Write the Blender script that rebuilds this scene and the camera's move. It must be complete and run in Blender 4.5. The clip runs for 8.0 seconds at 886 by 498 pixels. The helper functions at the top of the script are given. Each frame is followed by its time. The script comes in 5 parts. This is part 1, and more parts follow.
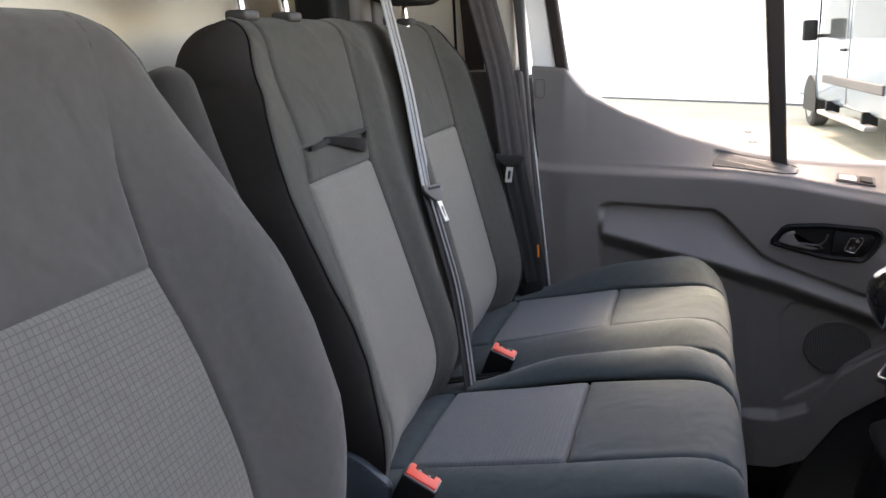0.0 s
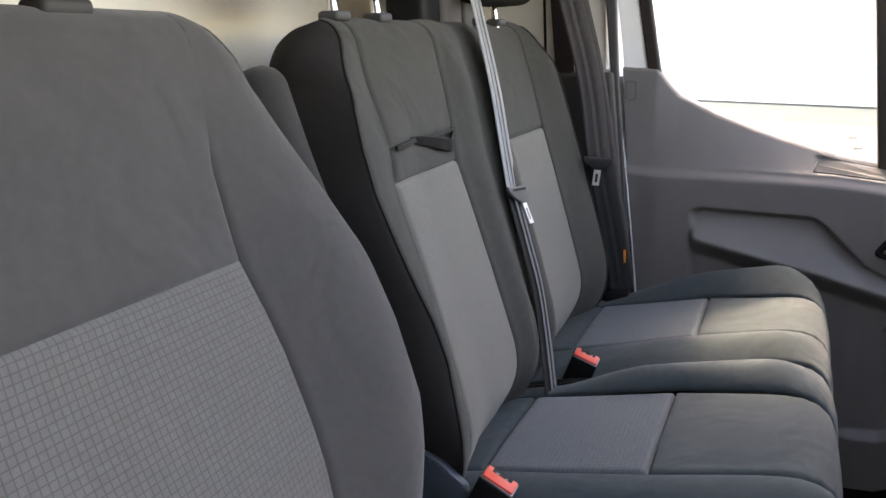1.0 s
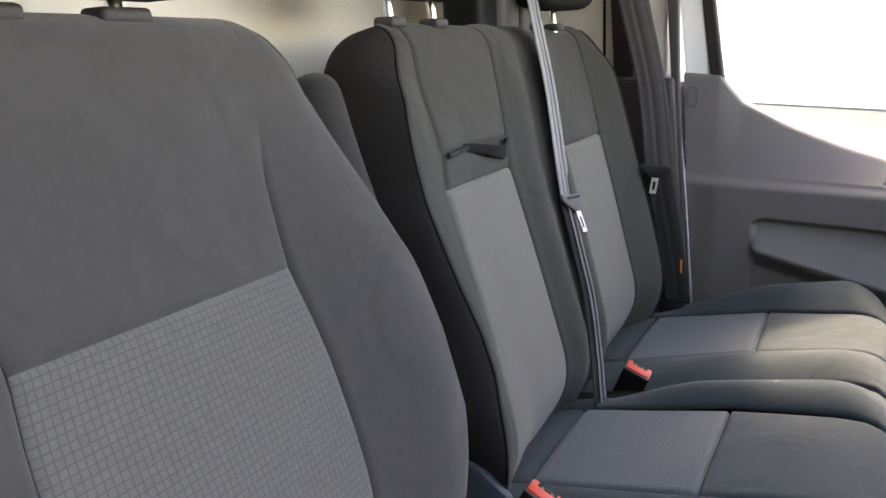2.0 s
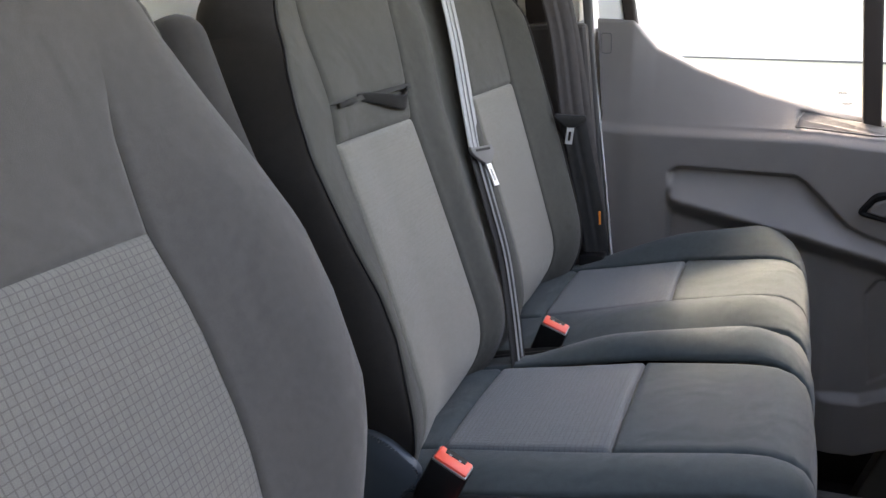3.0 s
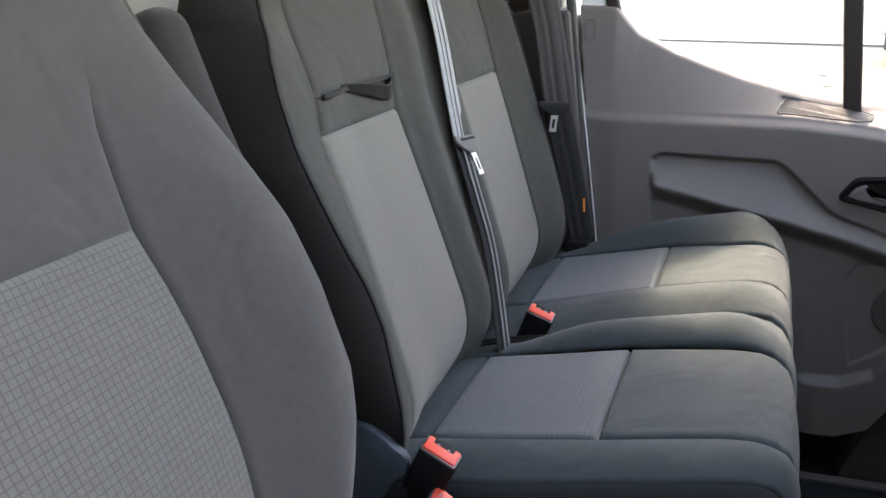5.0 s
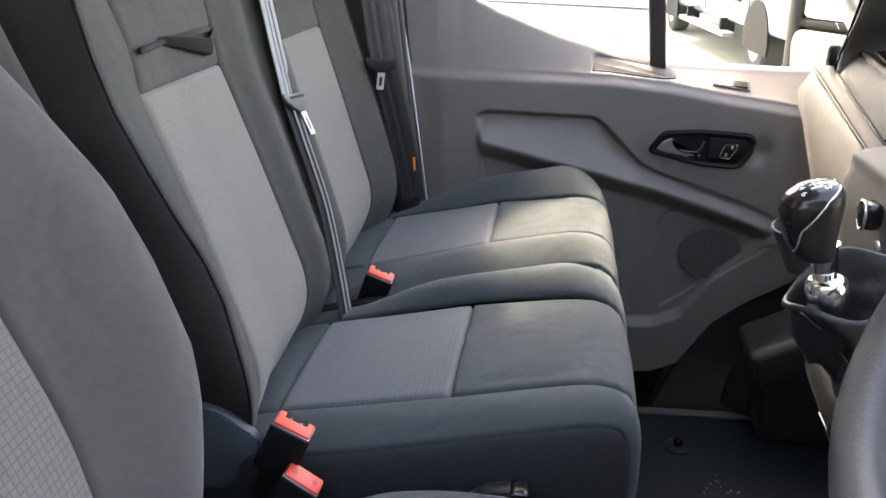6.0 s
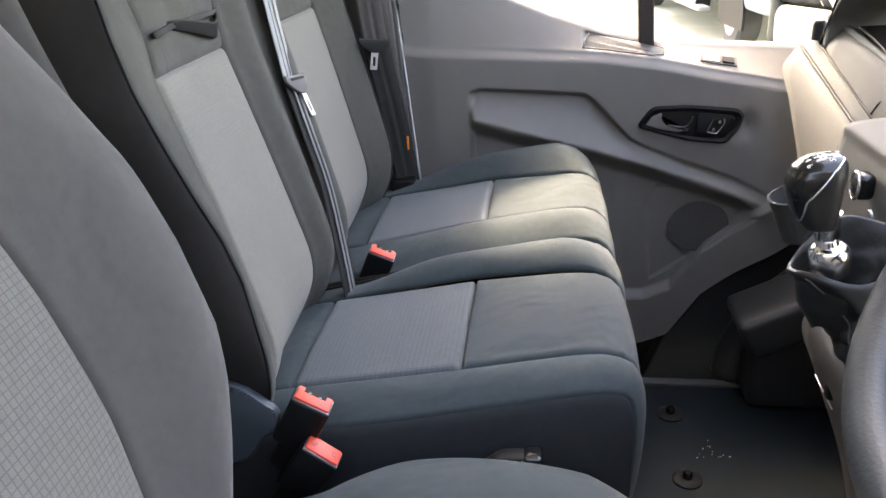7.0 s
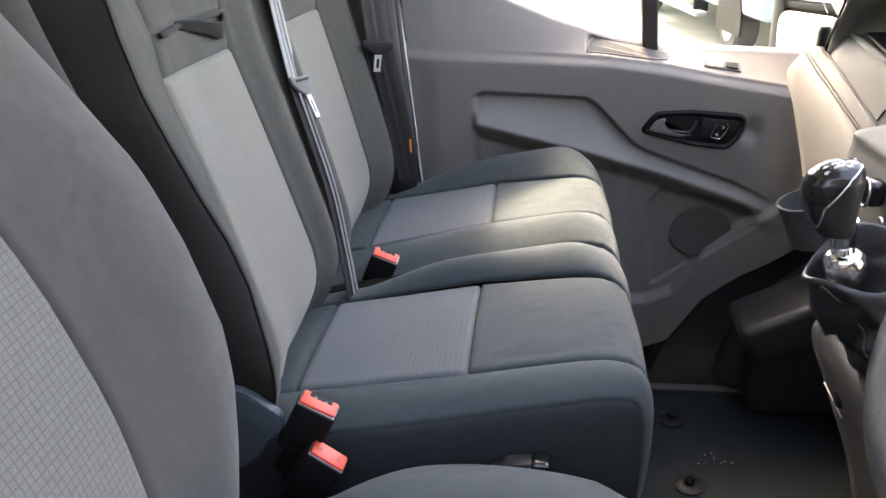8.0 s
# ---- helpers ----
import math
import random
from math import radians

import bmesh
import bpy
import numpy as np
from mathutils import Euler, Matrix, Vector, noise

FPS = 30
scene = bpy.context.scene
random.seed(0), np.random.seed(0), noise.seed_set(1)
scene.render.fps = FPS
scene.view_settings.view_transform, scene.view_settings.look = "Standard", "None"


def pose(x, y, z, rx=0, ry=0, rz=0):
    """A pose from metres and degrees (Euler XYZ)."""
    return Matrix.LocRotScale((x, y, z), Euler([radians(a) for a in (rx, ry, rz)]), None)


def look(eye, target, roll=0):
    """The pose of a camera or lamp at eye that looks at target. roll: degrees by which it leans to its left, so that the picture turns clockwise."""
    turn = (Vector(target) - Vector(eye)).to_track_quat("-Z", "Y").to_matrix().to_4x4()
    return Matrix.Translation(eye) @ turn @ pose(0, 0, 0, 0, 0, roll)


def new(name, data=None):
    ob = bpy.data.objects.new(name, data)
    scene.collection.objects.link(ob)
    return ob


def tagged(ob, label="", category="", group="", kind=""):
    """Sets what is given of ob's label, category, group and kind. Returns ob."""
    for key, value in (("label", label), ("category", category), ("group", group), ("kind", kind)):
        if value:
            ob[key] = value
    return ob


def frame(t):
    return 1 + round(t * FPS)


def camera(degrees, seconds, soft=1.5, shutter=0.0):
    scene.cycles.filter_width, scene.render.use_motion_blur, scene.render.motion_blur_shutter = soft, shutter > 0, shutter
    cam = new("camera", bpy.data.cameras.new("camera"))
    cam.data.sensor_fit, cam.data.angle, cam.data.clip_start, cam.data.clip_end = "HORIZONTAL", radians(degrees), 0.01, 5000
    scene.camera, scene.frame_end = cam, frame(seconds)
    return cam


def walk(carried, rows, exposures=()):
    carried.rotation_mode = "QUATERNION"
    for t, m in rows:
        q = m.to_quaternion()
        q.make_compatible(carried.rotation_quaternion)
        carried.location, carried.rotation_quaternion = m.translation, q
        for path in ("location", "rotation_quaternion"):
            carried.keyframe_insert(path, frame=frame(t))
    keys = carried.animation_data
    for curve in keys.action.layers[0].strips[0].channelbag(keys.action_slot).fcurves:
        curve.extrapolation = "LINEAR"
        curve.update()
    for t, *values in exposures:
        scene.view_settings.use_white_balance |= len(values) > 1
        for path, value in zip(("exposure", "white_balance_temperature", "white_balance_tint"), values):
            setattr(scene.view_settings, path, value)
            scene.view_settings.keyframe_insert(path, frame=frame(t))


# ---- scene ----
cam = camera(59.5, 8.0)
PATH = [
    (0, (0.42, 0.073, 0.954), (-0.196, 1.909, 0.452), -3.1),
    (0.5, (0.43, 0.075, 0.952), (-0.247, 1.89, 0.454), -3.2),
    (1, (0.419, 0.077, 0.952), (-0.398, 1.836, 0.466), -3.1),
    (1.2, (0.419, 0.079, 0.959), (-0.468, 1.803, 0.468), -3.3),
    (2.3, (0.421, 0.09, 0.96), (-0.526, 1.787, 0.486), -2.7),
    (2.5, (0.425, 0.095, 0.958), (-0.523, 1.792, 0.488), -2.8),
    (3, (0.434, 0.157, 0.938), (-0.356, 1.898, 0.354), -3.7),
    (3.5, (0.437, 0.158, 0.937), (-0.326, 1.9, 0.317), -4.3),
    (4, (0.439, 0.155, 0.941), (-0.312, 1.898, 0.309), -4.4),
    (4.2, (0.437, 0.156, 0.942), (-0.31, 1.902, 0.313), -4.3),
    (5.3, (0.427, 0.156, 0.945), (-0.322, 1.904, 0.325), -3.8),
    (5.5, (0.42, 0.16, 0.94), (-0.283, 1.925, 0.317), -3.3),
    (5.7, (0.41, 0.169, 0.938), (-0.121, 1.972, 0.254), -2.4),
    (6, (0.397, 0.173, 0.938), (0.099, 2.008, 0.198), -1.9),
    (6.5, (0.375, 0.162, 0.939), (0.11, 1.986, 0.161), -2.4),
    (7, (0.367, 0.146, 0.946), (0.124, 1.967, 0.154), -2.4),
    (7.5, (0.36, 0.143, 0.948), (0.127, 1.965, 0.157), -2.2),
    (8, (0.353, 0.151, 0.945), (0.122, 1.976, 0.159), -1.8),
]
walk(cam, [(t, look(eye, target, roll)) for t, eye, target, roll in PATH], [(0.0, 3.66, 9700.0, 21.0), (2.5, 3.70, 9700.0, 21.0), (3.5, 4.06, 9600.0, 18.0), (5.4, 3.92, 9600.0, 18.0), (6.5, 4.45, 9800.0, 18.0), (8.0, 4.43, 9800.0, 18.0)])

# ---- world, sun ----
SUN = Vector((-0.30, 0.95, 1.0)).normalized()
world = bpy.data.worlds.new("sky")
scene.world = world
world.use_nodes = True
wn = world.node_tree
sky = wn.nodes.new("ShaderNodeTexSky")
sky.sky_type = "NISHITA"
sky.sun_disc = False
sky.sun_elevation = math.asin(SUN.z)
sky.sun_rotation = math.atan2(SUN.x, SUN.y)
wn.links.new(sky.outputs[0], wn.nodes["Background"].inputs[0])
wn.nodes["Background"].inputs[1].default_value = 0.15
sun_data = bpy.data.lights.new("sun", "SUN")
sun_data.energy, sun_data.angle, sun_data.color = 0.50, radians(5.0), (1.0, 0.98, 0.91)
sun = new("sun", sun_data)
sun.matrix_world = look(SUN * 50, (0, 0, 0))


# ---- materials ----
def material(name, color, rough=0.6, metal=0.0, spec=0.5, noise_amt=0.12, noise_scale=40.0, bump=0.1, bump_scale=300.0, coat=0.0, sheen=0.0, wrinkle=0.0):
    """A plain surface with two scales of variation and a fine relief."""
    m = bpy.data.materials.new(name)
    m.use_nodes = True
    nt = m.node_tree
    b = nt.nodes["Principled BSDF"]
    tc = nt.nodes.new("ShaderNodeTexCoord")
    n1 = nt.nodes.new("ShaderNodeTexNoise")
    n1.inputs["Scale"].default_value = noise_scale
    n1.inputs["Detail"].default_value = 6
    n2 = nt.nodes.new("ShaderNodeTexNoise")
    n2.inputs["Scale"].default_value = noise_scale * 0.12
    n2.inputs["Detail"].default_value = 3
    add = nt.nodes.new("ShaderNodeMath")
    add.operation = "ADD"
    ramp = nt.nodes.new("ShaderNodeMapRange")
    ramp.inputs["From Min"].default_value = 0.6
    ramp.inputs["From Max"].default_value = 1.4
    ramp.inputs["To Min"].default_value = 1.0 - noise_amt
    ramp.inputs["To Max"].default_value = 1.0 + noise_amt
    mix = nt.nodes.new("ShaderNodeVectorMath")
    mix.operation = "SCALE"
    mix.inputs[0].default_value = color
    for n in (n1, n2):
        nt.links.new(tc.outputs["Object"], n.inputs["Vector"])
    nt.links.new(n1.outputs["Fac"], add.inputs[0])
    nt.links.new(n2.outputs["Fac"], add.inputs[1])
    nt.links.new(add.outputs[0], ramp.inputs["Value"])
    nt.links.new(ramp.outputs[0], mix.inputs["Scale"])
    nt.links.new(mix.outputs[0], b.inputs["Base Color"])
    b.inputs["Roughness"].default_value = rough
    b.inputs["Metallic"].default_value = metal
    b.inputs["Specular IOR Level"].default_value = spec
    b.inputs["Coat Weight"].default_value = coat
    b.inputs["Sheen Weight"].default_value = sheen
    b.inputs["Sheen Roughness"].default_value = 0.6
    if bump:
        n3 = nt.nodes.new("ShaderNodeTexNoise")
        n3.inputs["Scale"].default_value = bump_scale
        n3.inputs["Detail"].default_value = 4
        nt.links.new(tc.outputs["Object"], n3.inputs["Vector"])
        bp = nt.nodes.new("ShaderNodeBump")
        bp.inputs["Strength"].default_value = bump
        bp.inputs["Distance"].default_value = 0.002
        nt.links.new(n3.outputs["Fac"], bp.inputs["Height"])
        last = bp
        if wrinkle:
            n4 = nt.nodes.new("ShaderNodeTexNoise")
            n4.inputs["Scale"].default_value = 11.0
            n4.inputs["Detail"].default_value = 2
            n4.inputs["Distortion"].default_value = 0.6
            nt.links.new(tc.outputs["Object"], n4.inputs["Vector"])
            last = nt.nodes.new("ShaderNodeBump")
            last.inputs["Strength"].default_value = wrinkle
            last.inputs["Distance"].default_value = 0.02
            nt.links.new(n4.outputs["Fac"], last.inputs["Height"])
            nt.links.new(bp.outputs[0], last.inputs["Normal"])
        nt.links.new(last.outputs[0], b.inputs["Normal"])
    return m


def woven(name, color, line, pitch, width, rib=0.0012, mark=0.24):
    """Fabric with a woven grid of thin dark lines over fine ribs, in metres of the UV map."""
    m = material(name, color, rough=0.92, spec=0.2, noise_amt=0.13, noise_scale=1100, bump=0, sheen=0.15)
    nt = m.node_tree
    b = nt.nodes["Principled BSDF"]
    uv = nt.nodes.new("ShaderNodeUVMap")
    sep = nt.nodes.new("ShaderNodeSeparateXYZ")
    nt.links.new(uv.outputs[0], sep.inputs[0])

    def math_node(op, a, c=None, d=None):
        n = nt.nodes.new("ShaderNodeMath")
        n.operation = op
        for k, v in enumerate((a, c, d)):
            if v is None:
                continue
            if isinstance(v, float):
                n.inputs[k].default_value = v
            else:
                nt.links.new(v, n.inputs[k])
        return n.outputs[0]

    masks = []
    for k, p in ((0, pitch), (1, pitch * 1.15)):
        fr = math_node("PINGPONG", sep.outputs[k], p / 2)
        masks.append(math_node("LESS_THAN", fr, width / 2))
    grid = math_node("MAXIMUM", masks[0], masks[1])
    ribs = math_node("SINE", math_node("MULTIPLY", sep.outputs[0], 2 * math.pi / rib))
    cross = math_node("SINE", math_node("MULTIPLY", sep.outputs[1], 2 * math.pi / rib))
    weave = math_node("MULTIPLY", ribs, cross)
    old = b.inputs["Base Color"].links[0].from_socket
    mx = nt.nodes.new("ShaderNodeMix")
    mx.data_type = "RGBA"
    nt.links.new(math_node("MULTIPLY", grid, mark), mx.inputs[0])
    nt.links.new(old, mx.inputs[6])
    mx.inputs[7].default_value = (*line, 1)
    nt.links.new(mx.outputs[2], b.inputs["Base Color"])
    h = math_node("SUBTRACT", math_node("MULTIPLY", weave, 0.25), grid)
    bp = nt.nodes.new("ShaderNodeBump")
    bp.inputs["Strength"].default_value = 0.35
    bp.inputs["Distance"].default_value = 0.001
    nt.links.new(h, bp.inputs["Height"])
    nt.links.new(bp.outputs[0], b.inputs["Normal"])
    return m


FABRIC = material("charcoal_fabric", (0.053, 0.0488, 0.0455), rough=0.9, spec=0.2, noise_amt=0.14, noise_scale=900, bump=0.25, bump_scale=1400, sheen=0.2, wrinkle=0.30)
# the charcoal seat cloth with blue sky light put into its colour
CUSHION = material("sky_tinted_cushion_fabric", (0.0360, 0.0488, 0.0530), rough=0.85, spec=0.12, noise_amt=0.14, noise_scale=900, bump=0.25, bump_scale=1400, sheen=0.08, wrinkle=0.30)
# black cloth; on the bench's sides its darkness stands for shade
FABRIC_SIDE = material("black_and_shaded_side_fabric", (0.0195, 0.0172, 0.0162), rough=0.85, spec=0.15, noise_amt=0.14, noise_scale=700, bump=0.2, bump_scale=1200)
# the same cloth, its tone set for the light on the bench back
BENCH_BACK = material("charcoal_bench_fabric", (0.0475, 0.0462, 0.0400), rough=0.88, spec=0.15, noise_amt=0.14, noise_scale=900, bump=0.25, bump_scale=1400, sheen=0.08, wrinkle=0.30)
BROWN_BLACK = material("brown_black_plastic", (0.026, 0.019, 0.017), rough=0.6, spec=0.25, noise_amt=0.06, bump=0.05)
# the grey insert cloth, blue sky light included in the colour
INSERT_CUSHION = woven("sky_tinted_woven_fabric", (0.076, 0.088, 0.096), (0.034, 0.035, 0.036), 0.0056, 0.0010, mark=0.50)
# charcoal cloth tinted for the sky light on the driver's cushion
DRIVER_CLOTH = material("sky_tinted_driver_fabric", (0.0340, 0.0430, 0.0460), rough=0.85, spec=0.12, noise_amt=0.14, noise_scale=900, bump=0.25, bump_scale=1400, sheen=0.08, wrinkle=0.30)
# cushion cloth with the near side's shade put into the colour
SIDE_CLOTH = material("shaded_cushion_side_fabric", (0.0225, 0.0245, 0.0268), rough=0.85, spec=0.15, noise_amt=0.14, noise_scale=700, bump=0.2, bump_scale=1200)
INSERT = woven("grey_woven_fabric", (0.126, 0.118, 0.108), (0.034, 0.032, 0.030), 0.0056, 0.0010, mark=0.42)
# the insert cloth drawn finer, its tone set for the bench back's light
INSERT_FINE = woven("fine_grey_woven_fabric", (0.142, 0.134, 0.115), (0.050, 0.047, 0.044), 0.0046, 0.0010, mark=0.20)
DOOR_GREY = material("grey_door_plastic", (0.142, 0.130, 0.123), rough=0.52, spec=0.4, noise_amt=0.05, noise_scale=30, bump=0.12, bump_scale=900)
TRIM_GREY = material("dark_grey_plastic", (0.060, 0.058, 0.058), rough=0.6, spec=0.4, noise_amt=0.06, bump=0.12, bump_scale=900)
DASH_GREY = material("dashboard_plastic", (0.110, 0.108, 0.101), rough=0.68, spec=0.35, noise_amt=0.06, bump=0.12, bump_scale=800)
BLACK = material("black_plastic", (0.006, 0.006, 0.0065), rough=0.55, spec=0.22, noise_amt=0.1, bump=0.08, bump_scale=700)
SATIN_BLACK = material("satin_black_plastic", (0.022, 0.021, 0.021), rough=0.32, spec=0.5, noise_amt=0.06, bump=0.04)
GLOSS_BLACK = material("gloss_black_plastic", (0.007, 0.007, 0.0075), rough=0.22, spec=0.5, noise_amt=0.05, bump=0)
RUBBER = material("black_rubber_floor", (0.0056, 0.0105, 0.0130), rough=0.65, spec=0.2, noise_amt=0.25, noise_scale=25, bump=0.15, bump_scale=500)
CREAM = material("cream_bulkhead_paint", (0.88, 0.83, 0.73), rough=0.5, noise_amt=0.04, noise_scale=8, bump=0.03)
PILLAR = material("pale_pillar_trim", (0.60, 0.57, 0.51), rough=0.6, noise_amt=0.04, noise_scale=10, bump=0.05)
PILLAR_LOW = material("grey_brown_trim", (0.072, 0.064, 0.060), rough=0.6, spec=0.3, noise_amt=0.05, noise_scale=20, bump=0.06)
WEB_BROWN = material("grey_brown_webbing", (0.062, 0.054, 0.052), rough=0.7, spec=0.2, noise_amt=0.15, noise_scale=600, bump=0.3, bump_scale=900)
WALL_DARK = material("dark_grey_wall", (0.035, 0.035, 0.036), rough=0.8, noise_amt=0.15, noise_scale=6, bump=0.2, bump_scale=60)
FOOTWELL = material("footwell_plastic", (0.023, 0.0225, 0.0235), rough=0.42, spec=0.5, noise_amt=0.1, bump=0.08, bump_scale=700)
CONSOLE = material("console_plastic", (0.042, 0.040, 0.040), rough=0.55, spec=0.4, noise_amt=0.06, bump=0.12, bump_scale=900)
# seat cloth with the armrest's shade put into the colour
ARM_CLOTH = material("shaded_armrest_fabric", (0.030, 0.0272, 0.0255), rough=0.9, spec=0.15, noise_amt=0.14, noise_scale=900, bump=0.25, bump_scale=1400, sheen=0.1)
MIRROR_TRIM = material("mirror_housing_plastic", (0.018, 0.023, 0.023), rough=0.5, noise_amt=0.08, bump=0.05)
WHITE = material("white_body_paint", (0.78, 0.78, 0.77), rough=0.25, noise_amt=0.03, noise_scale=6, bump=0, coat=0.5)
WEB = material("grey_webbing", (0.27, 0.27, 0.27), rough=0.7, spec=0.2, noise_amt=0.15, noise_scale=600, bump=0.3, bump_scale=900)
WEB_MID = material("mid_grey_webbing", (0.19, 0.19, 0.19), rough=0.7, spec=0.2, noise_amt=0.15, noise_scale=600, bump=0.3, bump_scale=900)
# belt webbing's lower runs, darkened in colour for their shade
WEB_DARK = material("shaded_webbing", (0.022, 0.021, 0.021), rough=0.7, spec=0.2, noise_amt=0.15, noise_scale=600, bump=0.3, bump_scale=900)
RED = material("red_button_plastic", (0.75, 0.07, 0.04), rough=0.4, noise_amt=0.06, bump=0.03)
DARK_RED = material("dark_red_plastic", (0.42, 0.02, 0.015), rough=0.4, noise_amt=0.06, bump=0.03)
ORANGE = material("orange_tag", (0.85, 0.22, 0.03), rough=0.5, noise_amt=0.05, bump=0)
LIGHT_GREY = material("light_grey_plastic", (0.10, 0.10, 0.099), rough=0.5, noise_amt=0.06, bump=0.05)
BRIGHT_STEEL = material("bright_steel", (0.92, 0.92, 0.92), rough=0.5, metal=1.0, noise_amt=0.03, bump=0)
CHROME = material("chrome", (0.75, 0.75, 0.76), rough=0.16, metal=1.0, noise_amt=0.03, bump=0)
STEEL = material("polished_steel", (0.62, 0.62, 0.62), rough=0.3, metal=1.0, noise_amt=0.06, bump=0.03)
LEATHER = material("black_leather", (0.011, 0.011, 0.0115), rough=0.40, noise_amt=0.15, noise_scale=60, bump=0.16, bump_scale=380)
WHEEL_LEATHER = material("blue_grey_wheel_leather", (0.032, 0.036, 0.039), rough=0.5, noise_amt=0.15, noise_scale=60, bump=0.16, bump_scale=380)
SOFT_LEATHER = material("creased_black_leather", (0.010, 0.010, 0.0105), rough=0.42, noise_amt=0.2, noise_scale=60, bump=0.5, bump_scale=75, wrinkle=0.5)
ROOF = material("pale_headliner", (0.74, 0.71, 0.66), rough=0.9, noise_amt=0.05, bump=0.1)
INK = material("white_print", (0.75, 0.75, 0.74), rough=0.5, noise_amt=0.02, bump=0)
BLUE_GREY = material("blue_grey_plastic", (0.038, 0.050, 0.062), rough=0.5, noise_amt=0.08, bump=0.06)
GROUND = material("pale_concrete", (0.30, 0.275, 0.20), rough=0.9, noise_amt=0.16, noise_scale=3, bump=0.2, bump_scale=60)
FACADE = material("white_rendered_wall", (0.80, 0.79, 0.77), rough=0.85, noise_amt=0.05, noise_scale=1.5, bump=0.1, bump_scale=40)
VAN_PAINT = material("pale_blue_van_paint", (0.15, 0.19, 0.22), rough=0.25, noise_amt=0.03, noise_scale=3, bump=0, coat=0.5)
TYRE = material("tyre_rubber", (0.03, 0.03, 0.03), rough=0.85, noise_amt=0.2, bump=0.2)
DARK_GLASS = material("dark_window_glass", (0.05, 0.06, 0.06), rough=0.06, noise_amt=0.05, bump=0)
GREY_METAL = material("grey_metal", (0.30, 0.30, 0.30), rough=0.4, metal=0.8, noise_amt=0.08, bump=0.05)

GLASS = bpy.data.materials.new("clear_glass")
GLASS.use_nodes = True
gb = GLASS.node_tree.nodes["Principled BSDF"]
gb.inputs["Transmission Weight"].default_value = 1.0
gb.inputs["Roughness"].default_value = 0.0
gb.inputs["IOR"].default_value = 1.1
gb.inputs["Base Color"].default_value = (0.97, 0.985, 0.98, 1)
MIRROR = bpy.data.materials.new("mirror_glass")
MIRROR.use_nodes = True
mb_ = MIRROR.node_tree.nodes["Principled BSDF"]
mb_.inputs["Metallic"].default_value = 1.0
mb_.inputs["Roughness"].default_value = 0.02
mb_.inputs["Base Color"].default_value = (0.85, 0.87, 0.87, 1)


# ---- mesh helpers ----
def mesh_object(name, verts, faces, mat, parent=None, label="", uvs=None, smooth=True):
    me = bpy.data.meshes.new(name)
    me.from_pydata([tuple(v) for v in verts], [], faces)
    if uvs is not None:
        layer = me.uv_layers.new(name="UVMap")
        idx = np.empty(len(me.loops), dtype=np.int32)
        me.loops.foreach_get("vertex_index", idx)
        layer.data.foreach_set("uv", np.asarray(uvs, dtype=np.float32)[idx].ravel())
    me.polygons.foreach_set("use_smooth", [smooth] * len(me.polygons))
    me.materials.append(mat)
    me.update()
    ob = new(name, me)
    if parent:
        ob.parent = parent
    if label:
        ob["label"] = label
    return ob


def part(name, bm, mat, parent=None, label="", smooth=False, angle=40):
    """Links a bmesh as one mesh object under a thing or a part."""
    me = bpy.data.meshes.new(name)
    bmesh.ops.recalc_face_normals(bm, faces=bm.faces)
    if smooth:
        for f in bm.faces:
            f.smooth = True
        for e in bm.edges:
            if len(e.link_faces) == 2 and e.calc_face_angle(0) > radians(angle):
                e.smooth = False
    bm.to_mesh(me)
    bm.free()
    me.materials.append(mat)
    ob = new(name, me)
    if parent:
        ob.parent = parent
    if label:
        ob["label"] = label
    return ob


def thing(name, label, category, group="", kind="", at=(0, 0, 0)):
    ob = new(name)
    ob.empty_display_size = 0.05
    ob.location = at
    return tagged(ob, label, category, group, kind)


def box_bm(lo, hi, bevel=0.0, seg=2, m=None):
    bm = bmesh.new()
    c = [(a + b) / 2 for a, b in zip(lo, hi)]
    d = [abs(b - a) for a, b in zip(lo, hi)]
    bmesh.ops.create_cube(bm, size=1.0, matrix=Matrix.Translation(c) @ Matrix.Diagonal((*d, 1)))
    if bevel:
        bmesh.ops.bevel(bm, geom=list(bm.edges), offset=bevel, segments=seg, profile=0.5, affect="EDGES")
    if m is not None:
        bmesh.ops.transform(bm, matrix=m, verts=bm.verts)
    return bm


def rod_bm(a, b, r, r2=None, seg=20, bevel=0.0):
    bm = bmesh.new()
    a, b = Vector(a), Vector(b)
    q = (b - a).to_track_quat("Z", "Y").to_matrix().to_4x4()
    bmesh.ops.create_cone(bm, cap_ends=True, segments=seg, radius1=r, radius2=r if r2 is None else r2, depth=(b - a).length, matrix=Matrix.Translation((a + b) / 2) @ q)
    if bevel:
        es = [e for e in bm.edges if len(e.link_faces) == 2 and e.calc_face_angle(0) > 0.9]
        bmesh.ops.bevel(bm, geom=es, offset=bevel, segments=3, profile=0.5, affect="EDGES")
    return bm


